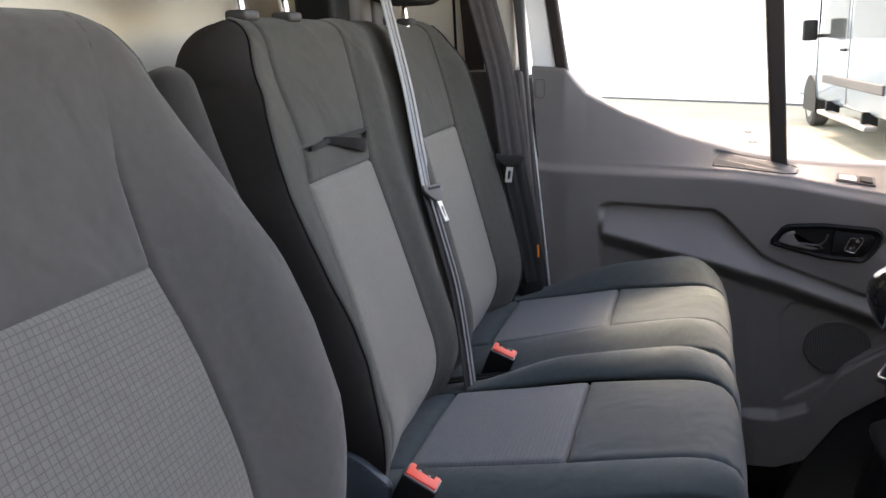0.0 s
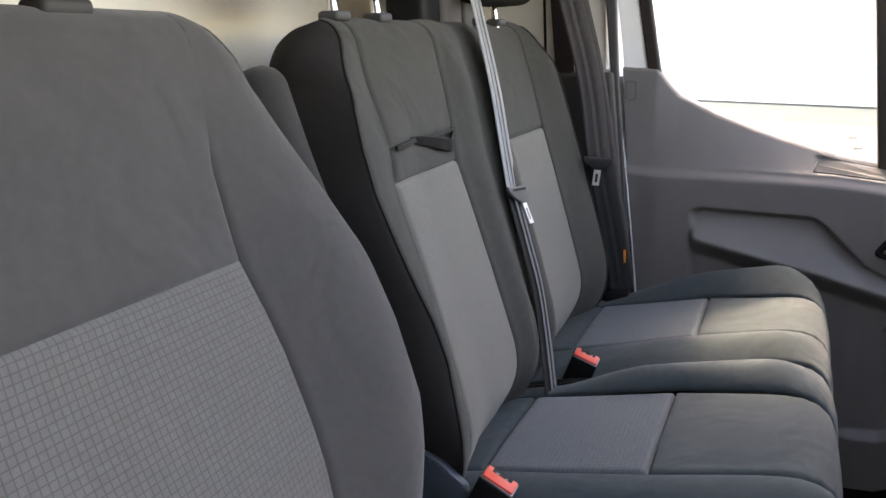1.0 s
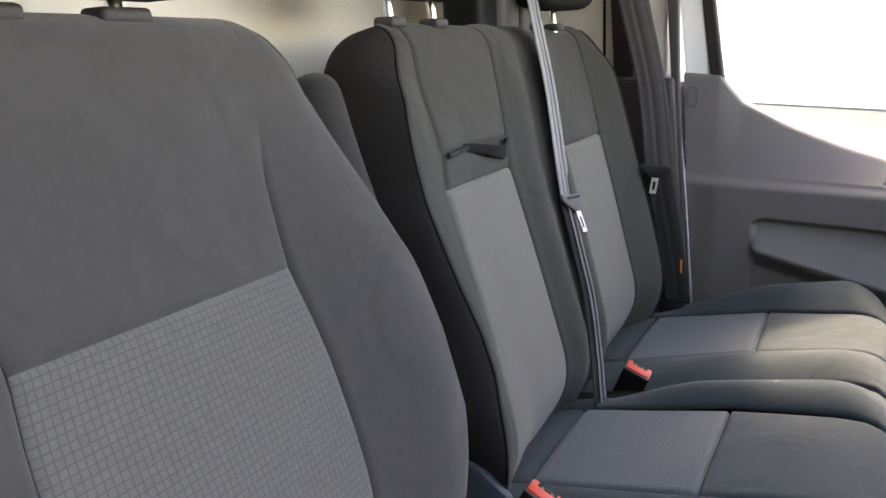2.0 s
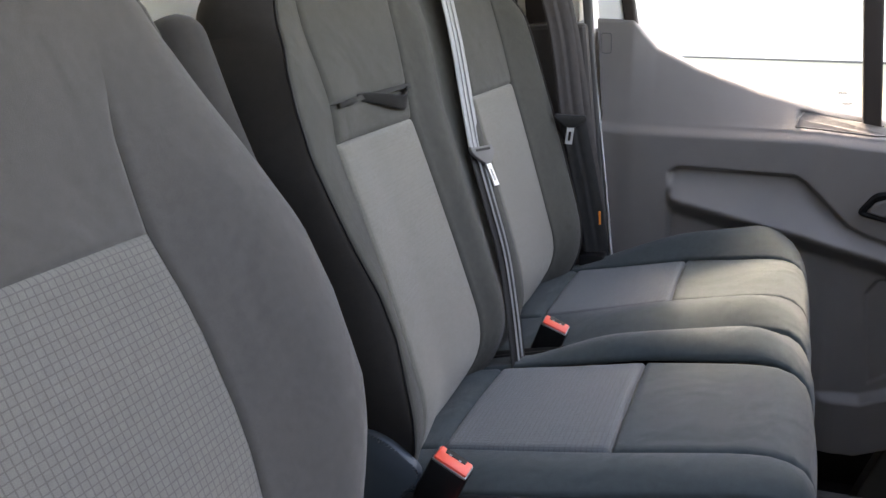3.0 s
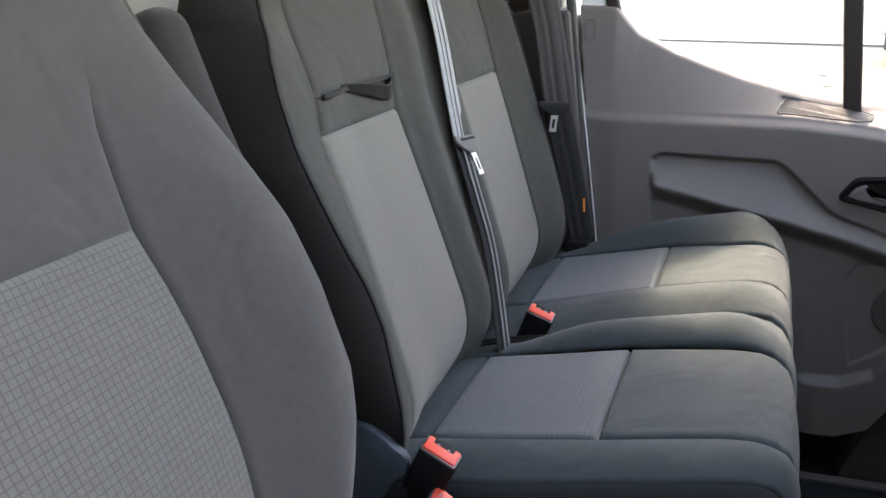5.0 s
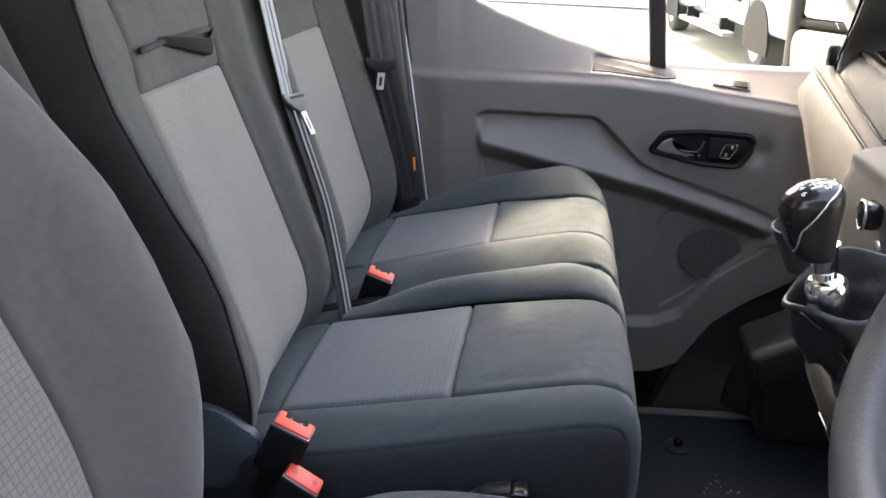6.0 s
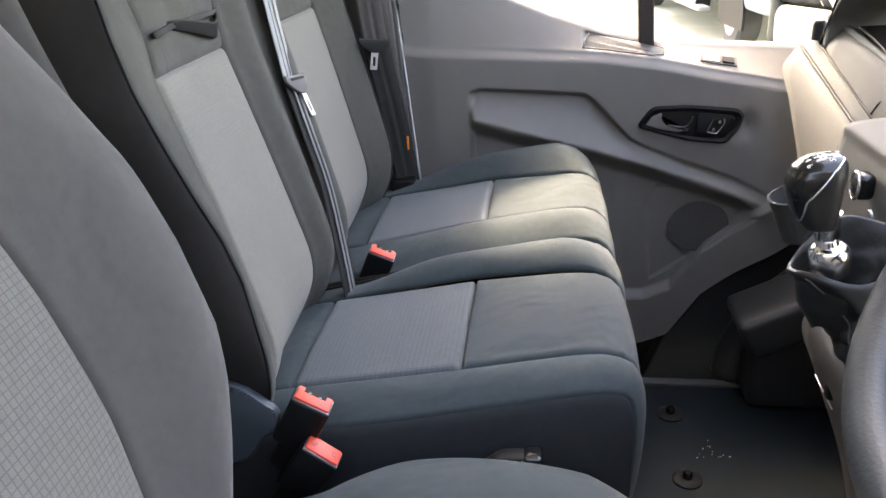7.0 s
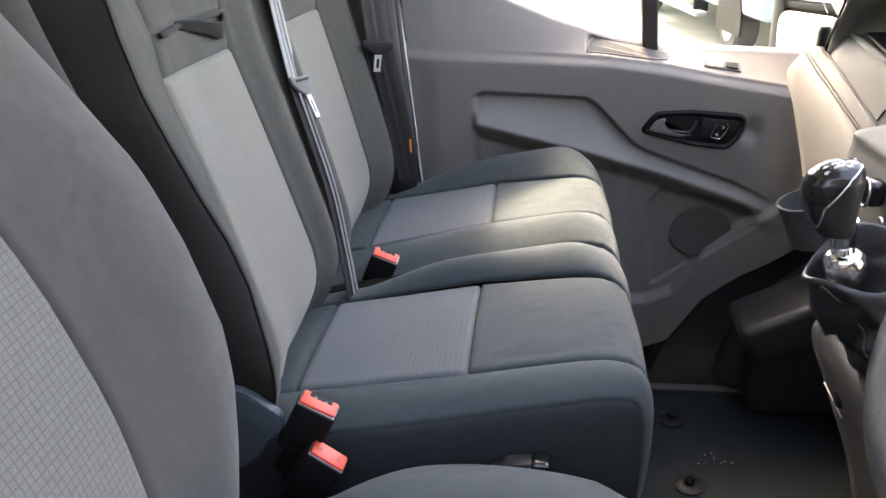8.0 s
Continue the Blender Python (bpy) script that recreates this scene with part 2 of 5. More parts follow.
def prism_bm(poly, depth, m, bevel=0.0, seg=2):
    """A flat polygon in local x, y, raised along local z by depth, set in place by m."""
    bm = bmesh.new()
    vs = [bm.verts.new((x, y, 0)) for x, y in poly]
    f = bm.faces.new(vs)
    r = bmesh.ops.extrude_face_region(bm, geom=[f])
    bmesh.ops.translate(bm, vec=(0, 0, depth), verts=[v for v in r["geom"] if isinstance(v, bmesh.types.BMVert)])
    if bevel:
        bmesh.ops.bevel(bm, geom=list(bm.edges), offset=bevel, segments=seg, profile=0.5, affect="EDGES")
    bmesh.ops.transform(bm, matrix=m, verts=bm.verts)
    return bm


def round_poly(pts, r, n=5):
    """The polygon with its corners rounded by about r."""
    out = []
    k = len(pts)
    for i in range(k):
        p0, p1, p2 = (Vector(pts[(i + d) % k]) for d in (-1, 0, 1))
        a, b = p0 - p1, p2 - p1
        d = min(r, a.length * 0.45, b.length * 0.45)
        a, b = p1 + a.normalized() * d, p1 + b.normalized() * d
        for j in range(n + 1):
            t = j / n
            out.append(tuple((1 - t) ** 2 * a + 2 * t * (1 - t) * p1 + t * t * b))
    return out


def lathe_bm(profile, m, seg=28):
    """A turned shape: profile of (radius, height)."""
    bm = bmesh.new()
    rings = []
    for r, h in profile:
        rings.append([bm.verts.new((r * math.cos(2 * math.pi * i / seg), r * math.sin(2 * math.pi * i / seg), h)) for i in range(seg)])
    for a, b in zip(rings, rings[1:]):
        for i in range(seg):
            bm.faces.new((a[i], a[(i + 1) % seg], b[(i + 1) % seg], b[i]))
    bm.faces.new(rings[0][::-1])
    bm.faces.new(rings[-1])
    bmesh.ops.transform(bm, matrix=m, verts=bm.verts)
    return bm


def tube_mesh(name, path, r, mat, parent=None, label="", seg=10, closed=False):
    """A round bar along a path of points; r may be a list."""
    pts = [Vector(p) for p in path]
    n = len(pts)
    verts, faces = [], []
    up = Vector((0.123, 0.2, 0.97))
    for i, p in enumerate(pts):
        d = (pts[(i + 1) % n] - pts[i - 1]) if closed else (pts[min(i + 1, n - 1)] - pts[max(i - 1, 0)])
        d.normalize()
        a = d.cross(up).normalized()
        b = d.cross(a).normalized()
        rr = r[i] if isinstance(r, (list, tuple)) else r
        for k in range(seg):
            t = 2 * math.pi * k / seg
            verts.append(p + a * rr * math.cos(t) + b * rr * math.sin(t))
    for i in range(n if closed else n - 1):
        j = (i + 1) % n
        for k in range(seg):
            l = (k + 1) % seg
            faces.append((i * seg + k, i * seg + l, j * seg + l, j * seg + k))
    if not closed:
        faces.append(tuple(range(seg))[::-1])
        faces.append(tuple((n - 1) * seg + k for k in range(seg)))
    return mesh_object(name, verts, faces, mat, parent, label)


def smooth_path(pts, n=8):
    """A Catmull-Rom curve through the points."""
    P = [np.array(p, float) for p in pts]
    P = [2 * P[0] - P[1]] + P + [2 * P[-1] - P[-2]]
    out = []
    for i in range(1, len(P) - 2):
        for k in range(n):
            t = k / n
            out.append(0.5 * (2 * P[i] + (P[i + 1] - P[i - 1]) * t + (2 * P[i - 1] - 5 * P[i] + 4 * P[i + 1] - P[i + 2]) * t * t
                              + (3 * P[i] - P[i - 1] - 3 * P[i + 1] + P[i + 2]) * t ** 3))
    out.append(P[-2])
    return np.array(out)


def ss(a, b, x):
    """Smooth step from 0 at a to 1 at b."""
    t = np.clip((x - a) / (b - a), 0, 1)
    return t * t * (3 - 2 * t)


def panel(name, S, nu, nv, mat, parent, label="", seam=0.006, soft=0.006, skirt=0.02, flip=False, plain=(False, False), ease=None):
    """A padded panel: S(s, t), both 0 to 1, gives places; the rim sinks into a seam and is closed by a skirt."""
    us, vs = np.linspace(0, 1, nu), np.linspace(0, 1, nv)
    s, t = np.meshgrid(0.85 * 0.5 * (1 - np.cos(math.pi * us)) + 0.15 * us, 0.85 * 0.5 * (1 - np.cos(math.pi * vs)) + 0.15 * vs, indexing="ij")
    P = S(s, t)
    N = np.cross(np.gradient(P, axis=0), np.gradient(P, axis=1))
    N /= np.linalg.norm(N, axis=2, keepdims=True) + 1e-12
    if flip:
        N = -N
    du = np.linalg.norm(np.diff(P, axis=0), axis=2)
    dv = np.linalg.norm(np.diff(P, axis=1), axis=2)
    cu = np.concatenate([np.zeros((1, nv)), np.cumsum(du, 0)], 0)
    cv = np.concatenate([np.zeros((nu, 1)), np.cumsum(dv, 1)], 1)
    d = np.minimum(np.minimum(cu + 9 * plain[0], cu[-1:] - cu + 9 * plain[1]), np.minimum(cv, cv[:, -1:] - cv))
    drop = seam * (1 - np.clip(d / soft, 0, 1)) ** 2
    if ease is not None:
        drop = drop * ease(P[..., 2])
    P = P - N * drop[..., None]
    verts = list(P.reshape(-1, 3))
    mu, mv_ = cu.mean(axis=1, keepdims=True) + 0 * cu, cv.mean(axis=0, keepdims=True) + 0 * cv
    uvs = list(np.stack([mu, mv_], -1).reshape(-1, 2))
    idx = np.arange(nu * nv).reshape(nu, nv)
    faces = []
    for i in range(nu - 1):
        for j in range(nv - 1):
            q = (idx[i, j], idx[i + 1, j], idx[i + 1, j + 1], idx[i, j + 1])
            faces.append(tuple(int(v) for v in (q[::-1] if flip else q)))
    rim = [*idx[:, 0], *idx[-1, 1:], *idx[-2::-1, -1], *idx[0, -2:0:-1]]
    Nf = N.reshape(-1, 3)
    base = len(verts)
    for v in rim:
        verts.append(verts[v])
        verts.append(verts[v] - Nf[v] * skirt)
        uvs += [uvs[v], uvs[v]]
    k = len(rim)
    for i in range(k):
        j = (i + 1) % k
        a, b, c, e = base + 2 * i, base + 2 * j, base + 2 * j + 1, base + 2 * i + 1
        faces.append((a, e, c, b) if not flip else (b, c, e, a))
    return mesh_object(name, verts, faces, mat, parent, label, uvs)


def curve_fn(pts, n=14):
    """A profile of (x, z) points as a function of 0 to 1 along its length, and its normal, turned to the left of the way."""
    C = smooth_path([(p[0], p[1]) for p in pts], n)
    L = np.concatenate([[0], np.cumsum(np.linalg.norm(np.diff(C, axis=0), axis=1))])
    T = np.gradient(C, axis=0)
    T /= np.linalg.norm(T, axis=1, keepdims=True)

    def at(v):
        x, z = np.interp(v * L[-1], L, C[:, 0]), np.interp(v * L[-1], L, C[:, 1])
        tx, tz = np.interp(v * L[-1], L, T[:, 0]), np.interp(v * L[-1], L, T[:, 1])
        q = np.sqrt(tx * tx + tz * tz)
        return x, z, tz / q, -tx / q

    def where(col, value):
        """The first place along the length at which x (0) or z (1) reaches the value."""
        k = int(np.argmax(C[:, col] >= value))
        f = (value - C[k - 1, col]) / (C[k, col] - C[k - 1, col])
        return (L[k - 1] + f * (L[k] - L[k - 1])) / L[-1]
    return at, where


def lerp(a, b, t):
    return a + (b - a) * t


def letters(name, text, size, m, mat, parent):
    """Flat printed characters in the built-in font, lying in local x, y of m."""
    cu = bpy.data.curves.new(name, "FONT")
    cu.body, cu.size, cu.align_x, cu.align_y = text, size, "CENTER", "CENTER"
    cu.extrude = 0.0002
    tmp = new(name, cu)
    me = bpy.data.meshes.new_from_object(tmp.evaluated_get(bpy.context.evaluated_depsgraph_get()))
    bpy.data.objects.remove(tmp)
    me.transform(m)
    me.materials.clear()
    me.materials.append(mat)
    ob = new(name, me)
    ob.parent = parent
    return ob


# ---- seats ----
def tab(*pairs):
    a = np.array(pairs, float)
    return lambda z: np.interp(z, a[:, 0], a[:, 1])


def back_panels(parent, prof, slope, columns, sides, depth=0.15, skew=0.0, shoulder=0.0, ends=(0, 2), tuck=-0.012, belly=0.008, seam=0.006, side_seam=0.003, plain=False, ease=None):
    """A padded backrest in panels. prof: the face in the middle, from low to high; columns: name, near edge, far edge,
    bulge(s, z), rows of (low z, high z, name, material, label); sides: edge, which way is out, bulge there, name."""
    at, where = curve_fn(prof)

    def face(z):
        return slope[0] - slope[1] * (z - slope[2])

    def place(y, v, off):
        x, z, nx, nz = at(v)
        off = off * (1 - 0.8 * ss(0.90, 1.0, z))
        room = np.maximum(x - (face(z) - depth), 0)
        off = np.maximum(off, -room)
        if shoulder:
            x = x + np.clip(-0.116 - x, 0, None) * np.clip((ends[0] + 0.06 - y) / 0.07, 0, 1)
        z = z - shoulder * (np.clip((ends[0] + 0.06 - y) / 0.08, 0, 1.4) ** 2 + np.clip((y - ends[1] + 0.06) / 0.08, 0, 1.4) ** 2) * ss(0.86, 0.99, z)
        return np.stack([x + off * nx - skew * (y - 1.21), y + 0 * x, z + off * nz], -1)

    for col, (ya, yb, bulge, rows) in enumerate(columns):
        for z0, z1, name, mat, label in rows:
            v0 = 0.0 if z0 is None else where(1, z0)
            v1 = 1.0 if z1 is None else where(1, z1)

            def S(s, t):
                v = lerp(v0, v1, t)
                z = at(v)[1]
                return place(lerp(ya(z), yb(z), s), v, bulge(s, z))
            panel(name, S, 26, max(8, int((v1 - v0) * 60)), mat, parent, label, seam=seam, plain=(plain and col == 0, plain and col == len(columns) - 1), ease=ease)
    for edge, out, rise, name, mat in sides:
        vmax = where(1, 0.966 if shoulder and out < 0 else 0.9965)

        def S(s, t):
            t = t * vmax
            z = at(t)[1]
            E = place(edge(z), t, rise(z))
            zb = np.minimum(E[..., 2], 0.960) - 0.012 if shoulder and out < 0 else np.minimum(E[..., 2], 0.985) - 0.012
            B = np.stack([face(zb) - depth + (0.05 * ss(0.90, 0.99, E[..., 2]) if shoulder and out < 0 else 0) - skew * (edge(z) - 1.21), edge(z) + out * tuck * (ss(0.48, 0.62, zb) if plain else 1), zb], -1)
            P = E + (B - E) * s[..., None]
            P[..., 1] += out * belly * np.sin(math.pi * s ** 0.6) * (ss(0.48, 0.62, z) if plain else (1 - ss(0.86, 0.945, z)) if shoulder and out < 0 else 1)
            P[..., 0] += 0.010 * np.sin(math.pi * s ** 0.5) * (1 - s)
            return P
        panel(name, S, 24, 60, mat, parent, flip=out < 0, seam=side_seam)


def cushion_panels(parent, prof, columns, sides):
    at, where = curve_fn(prof)

    def place(y, v, off):
        x, z, nx, nz = at(v)
        return np.stack([x - off * nx, y + 0 * x, z - off * nz], -1)

    for ya, yb, bulge, rows in columns:
        for x0, x1, name, mat, label in rows:
            v0 = 0.0 if x0 is None else where(0, x0)
            v1 = 1.0 if x1 is None else where(0, x1)

            def S(s, t):
                v = lerp(v0, v1, t)
                x = at(v)[0]
                return place(lerp(ya(x), yb(x), s), v, bulge(s, v, x))
            panel(name, S, 24, max(8, int((v1 - v0) * 60)), mat, parent, label, flip=True, seam=0.008, soft=0.0055)
    for edge, out, rise, name, mat, low in sides:
        vmax = where(0, max(p[0] for p in prof) - 0.0015)

        def S(s, t):
            v = t * vmax
            E = place(edge(at(v)[0]), v, rise + 0 * v)
            B = E.copy()
            B[..., 2] = low
            B[..., 0] = np.minimum(E[..., 0], prof[-1][0])
            P = E + (B - E) * s[..., None]
            P[..., 1] += out * 0.012 * np.sin(math.pi * s ** 0.6)
            return P
        panel(name, S, 16, 50, mat, parent, flip=out > 0, seam=0.0015, soft=0.006)


def headrest(parent_label, y, x, z, width, group="", low=0.030, cap=0.0175):
    """Head restraint: a padded block on two chrome posts with black collars."""
    h = thing("headrest", parent_label, "headrest", group, at=(x, y, z))
    bm = box_bm((-0.05, -width / 2, low), (0.065, width / 2, low + 0.19), 0.032, 5)
    part("pad", bm, FABRIC_SIDE, h, "black fabric pad", smooth=True)
    for k in (-1, 1):
        part("post", rod_bm((0, k * 0.055, -0.01), (-0.012, k * 0.055, 0.11), 0.0065, seg=16), CHROME, h, "chrome post", smooth=True)
        bm = box_bm((-0.015, k * 0.055 - cap, -0.006), (0.015, k * 0.055 + cap, 0.007), 0.005, 3)
        part("collar", bm, TRIM_GREY, h, "dark plastic collar", smooth=True)
    return h


zero = lambda s, z: 0.004 * np.sin(math.pi * s)

# the double bench
bench = thing("bench_seat", "double passenger bench in charcoal and grey woven fabric", "seat", at=(0, 0, 0))
P_BENCH = [(-0.02, 0.385), (0.022, 0.425), (0.046, 0.47), (0.050, 0.515), (0.034, 0.585), (0.006, 0.69), (-0.025, 0.80), (-0.048, 0.88),
           (-0.070, 0.945), (-0.082, 0.978), (-0.100, 0.997), (-0.130, 1.004), (-0.165, 0.995)]
b_seam = tab((0.4, 0.835), (0.45, 0.822), (0.5, 0.812), (0.55, 0.818), (0.60, 0.826), (0.65, 0.822), (0.70, 0.806), (0.75, 0.795), (0.80, 0.788), (0.85, 0.793), (0.89, 0.808), (0.935, 0.842), (0.96, 0.866), (0.98, 0.886), (1.0, 0.898))
b_rise = tab((0.4, 0.020), (0.5, 0.028), (0.6, 0.032), (0.75, 0.032), (0.85, 0.030), (0.90, 0.026), (0.945, 0.016), (0.975, 0.006), (0.99, 0.0))
b_l = tab((0.4, 0.872), (0.505, 0.868), (0.68, 0.872), (0.805, 0.866), (0.846, 0.884), (0.97, 0.922), (1.0, 0.93))
b_r = tab((0.4, 1.11), (0.53, 1.112), (0.805, 1.096), (0.846, 1.111), (0.98, 1.156), (1.0, 1.16))
b_l2 = tab((0.4, 1.315), (0.5, 1.312), (0.8, 1.33), (1.0, 1.375))
b_r2 = tab((0.4, 1.53), (0.557, 1.528), (0.806, 1.545), (1.0, 1.585))
b_far = tab((0.4, 1.605), (0.56, 1.62), (0.8, 1.635), (0.92, 1.64), (0.976, 1.632), (1.0, 1.62))
near_in = lambda s, z: zero(s, z) + 0.016 * (1 - ss(0.0, 0.45, s)) * (1 - ss(0.82, 0.95, z))
back_panels(bench, P_BENCH, (0.071, 0.27, 0.426), [
    (b_seam, b_l, lambda s, z: b_rise(z) + (0.016 * (1 - ss(0.82, 0.95, z)) - b_rise(z)) * ss(0.0, 1.0, s) + 0.004 * np.sin(math.pi * s), [(None, None, "side_bolster", BENCH_BACK, "charcoal fabric bolster")]),
    (b_l, b_r, near_in, [(None, 0.805, "back_insert", INSERT_FINE, "grey woven fabric insert"), (0.805, 0.846, "pocket_panel", BENCH_BACK, "charcoal fabric strip with a pull strap"),
                      (0.846, None, "head_panel", BENCH_BACK, "charcoal fabric panel")]),
    (b_r, b_l2, lambda s, z: 0.018 * np.sin(2 * math.pi * s) ** 2, [(None, None, "middle_bolster", BENCH_BACK, "charcoal fabric bolster")]),
    (b_l2, b_r2, zero, [(None, 0.805, "back_insert", INSERT_FINE, "grey woven fabric insert"), (0.805, None, "head_panel", BENCH_BACK, "charcoal fabric panel")]),
    (b_r2, b_far, lambda s, z: 0.034 * np.sin(math.pi * s * 0.5) ** 1.3, [(None, None, "side_bolster", BENCH_BACK, "charcoal fabric bolster")]),
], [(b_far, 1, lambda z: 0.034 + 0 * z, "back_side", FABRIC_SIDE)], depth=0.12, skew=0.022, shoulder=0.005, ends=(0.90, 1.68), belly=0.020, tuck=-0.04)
# near side of the back: one smooth cushion, its colour darkened for shade, rolled over the top and the rear
at_b, where_b = curve_fn(P_BENCH)
side_mid = tab((0.4, 0.830), (0.47, 0.818), (0.53, 0.802), (0.6, 0.795), (0.7, 0.784), (0.8, 0.772), (0.88, 0.794), (0.93, 0.824))
back_x = lambda z: 0.071 - 0.27 * (z - 0.426) - 0.12
outline = []
for v in np.linspace(0, 1, 70):
    x, z, nx, nz = (float(q) for q in at_b(v))
    if x < -0.122:
        break
    y, up = float(b_seam(z)), float(b_rise(z) * (1 - 0.8 * ss(0.90, 1.0, z)))
    x += max(-0.116 - x, 0.0) * min(max((0.96 - y) / 0.07, 0.0), 1.0)
    z2 = z - 0.005 * min(max((0.96 - y) / 0.08, 0.0), 1.4) ** 2 * float(ss(0.86, 0.99, z))
    outline.append((x + up * nx + 0.022 * (1.21 - y), y, z2 + up * nz))
n_face = len(outline)
roll = smooth_path([outline[-1], (-0.137, 0.896, 0.990), (-0.159, 0.898, 0.970), (-0.171, 0.888, 0.930), (-0.180, 0.86, 0.87)], 6)
outline += [tuple(p) for p in roll[1:]]
outline += [(float(back_x(z)) + 0.02, float(b_seam(z)) + 0.045, float(z)) for z in np.linspace(0.84, 0.39, 26)]
svs, sfs = [], []
rings = 18
for k in range(rings):
    g = (k / (rings - 1)) ** 1.6
    for x, y, z in outline:
        zc = min(max(z, 0.42), 0.925)
        xc = 0.5 * (back_x(zc) + 0.03 + float(at_b(where_b(1, zc))[0]))
        yc = float(side_mid(zc))
        f = math.sqrt(1 - (1 - g) ** 2)
        svs.append((x + (xc - x) * g, y + (yc - y) * f, z + (zc - z) * g))
no = len(outline)
for k in range(rings - 1):
    for j in range(no - 1):
        sfs.append((k * no + j, (k + 1) * no + j, (k + 1) * no + j + 1, k * no + j + 1))
mesh_object("back_side", svs, sfs, FABRIC_SIDE, bench, "fabric side of the back, coloured dark for shade")
tube_mesh("side_piping", [(x + 0.0008, y - 0.001, z) for x, y, z in outline[4:n_face]], 0.0013, BLACK, bench, "dark stitched seam along the bolster", seg=6)
m = pose(0, 0, 0) @ Matrix.Translation((0.071 - 0.15, 0, 0.426)) @ Matrix.Rotation(math.atan(-0.27), 4, "Y")
part("back_shell", box_bm((0.005, 0.93, -0.02), (0.030, 1.60, 0.50), 0.008, 2, m), FABRIC_SIDE, bench, "black carpeted back")

P_CUSH = [(-0.03, 0.400), (0.0, 0.411), (0.07, 0.427), (0.175, 0.448), (0.28, 0.470), (0.37, 0.489), (0.42, 0.498), (0.452, 0.498),
          (0.474, 0.484), (0.484, 0.455), (0.486, 0.41), (0.482, 0.35), (0.47, 0.28)]
c_side = tab((0.0, 0.842), (0.2, 0.834), (0.40, 0.832), (0.455, 0.836), (0.486, 0.846))
c_l = tab((0.0, 0.915), (0.07, 0.915), (0.28, 0.900), (0.455, 0.893), (0.486, 0.90))
c_r = tab((0.0, 1.15), (0.07, 1.147), (0.28, 1.135), (0.455, 1.10), (0.486, 1.095))
c_gap = tab((0.0, 1.225), (0.2, 1.235), (0.40, 1.235), (0.455, 1.218), (0.486, 1.20))
c_gap2 = tab((0.0, 1.245), (0.2, 1.245), (0.40, 1.247), (0.455, 1.231), (0.486, 1.213))
c_l2 = tab((0.0, 1.36), (0.07, 1.355), (0.28, 1.365), (0.455, 1.345), (0.486, 1.34))
c_r2 = tab((0.0, 1.62), (0.07, 1.605), (0.28, 1.584), (0.38, 1.545), (0.455, 1.53), (0.486, 1.53))
c_far = tab((0.0, 1.69), (0.2, 1.695), (0.40, 1.69), (0.455, 1.665), (0.486, 1.63))
front = lambda x: 1 - 0.85 * ss(0.41, 0.482, x)
flat = lambda s, v, x: 0.003 * np.sin(math.pi * s)
rows_ = [(None, 0.07, "rear_strip", CUSHION, "charcoal fabric strip"), (0.07, 0.28, "cushion_insert", INSERT_CUSHION, "grey woven fabric insert"),
         (0.28, None, "front_panel", CUSHION, "charcoal fabric front panel")]
cushion_panels(bench, P_CUSH, [
    (c_side, c_l, lambda s, v, x: -0.014 * (1 - s) ** 2 + 0.004 * np.sin(math.pi * s), [(None, None, "cushion_bolster", CUSHION, "charcoal fabric bolster")]),
    (c_l, c_r, flat, rows_),
    (c_r, c_gap, lambda s, v, x: (0.030 * np.sin(math.pi * s ** 0.8) - 0.012 * s) * ss(0.02, 0.25, x) * front(x) - 0.016 * s * (1 - ss(0.1, 0.24, x)), [(None, None, "cushion_bolster", CUSHION, "charcoal fabric bolster")]),
    (c_gap2, c_l2, lambda s, v, x: (0.020 * np.sin(math.pi * s) - 0.012 * (1 - s)) * ss(0.02, 0.25, x) * front(x) - 0.016 * (1 - s) * (1 - ss(0.1, 0.24, x)), [(None, None, "cushion_bolster", CUSHION, "charcoal fabric bolster")]),
    (c_l2, c_r2, flat, rows_),
    (c_r2, c_far, lambda s, v, x: 0.042 * np.sin(math.pi * s * 0.9) * ss(0.0, 0.3, x) * front(x) - 0.012 * s, [(None, None, "cushion_bolster", CUSHION, "charcoal fabric bolster")]),
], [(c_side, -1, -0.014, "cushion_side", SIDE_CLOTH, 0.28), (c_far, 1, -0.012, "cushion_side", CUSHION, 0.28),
    # the darker colour here paints the shade between the cushions
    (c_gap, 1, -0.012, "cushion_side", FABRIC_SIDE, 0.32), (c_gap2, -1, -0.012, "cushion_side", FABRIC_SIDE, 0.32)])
part("seat_base", box_bm((0.0, 0.86, 0.001), (0.40, 1.64, 0.36), 0.02, 3), BLACK, bench, "black seat pedestal", smooth=True)
part("front_clip", box_bm((0.446, 0.885, 0.19), (0.474, 0.985, 0.292), 0.01, 3), DOOR_GREY, bench, "grey plastic clip under the cushion", smooth=True)
part("foot_trim", box_bm((0.44, 1.16, 0.001), (0.505, 1.25, 0.10), 0.015, 3), TRIM_GREY, bench, "grey plastic foot cover", smooth=True)
lv = part("release_lever", prism_bm(round_poly([(0.200, 0.372), (0.246, 0.384), (0.308, 0.417), (0.331, 0.435), (0.358, 0.437), (0.369, 0.432), (0.371, 0.423), (0.355, 0.413), (0.319, 0.400), (0.25, 0.366), (0.205, 0.358)], 0.008), 0.02,
                                    Matrix(((1, 0, 0, 0), (0, 0, -1, 0.806), (0, 1, 0, 0), (0, 0, 0, 1))), 0.004), SATIN_BLACK, bench, "black plastic release lever", smooth=True)
part("lever_grip", box_bm((0.3545, 0.7825, 0.420), (0.3745, 0.8075, 0.4395), 0.005, 3), GLOSS_BLACK, lv)

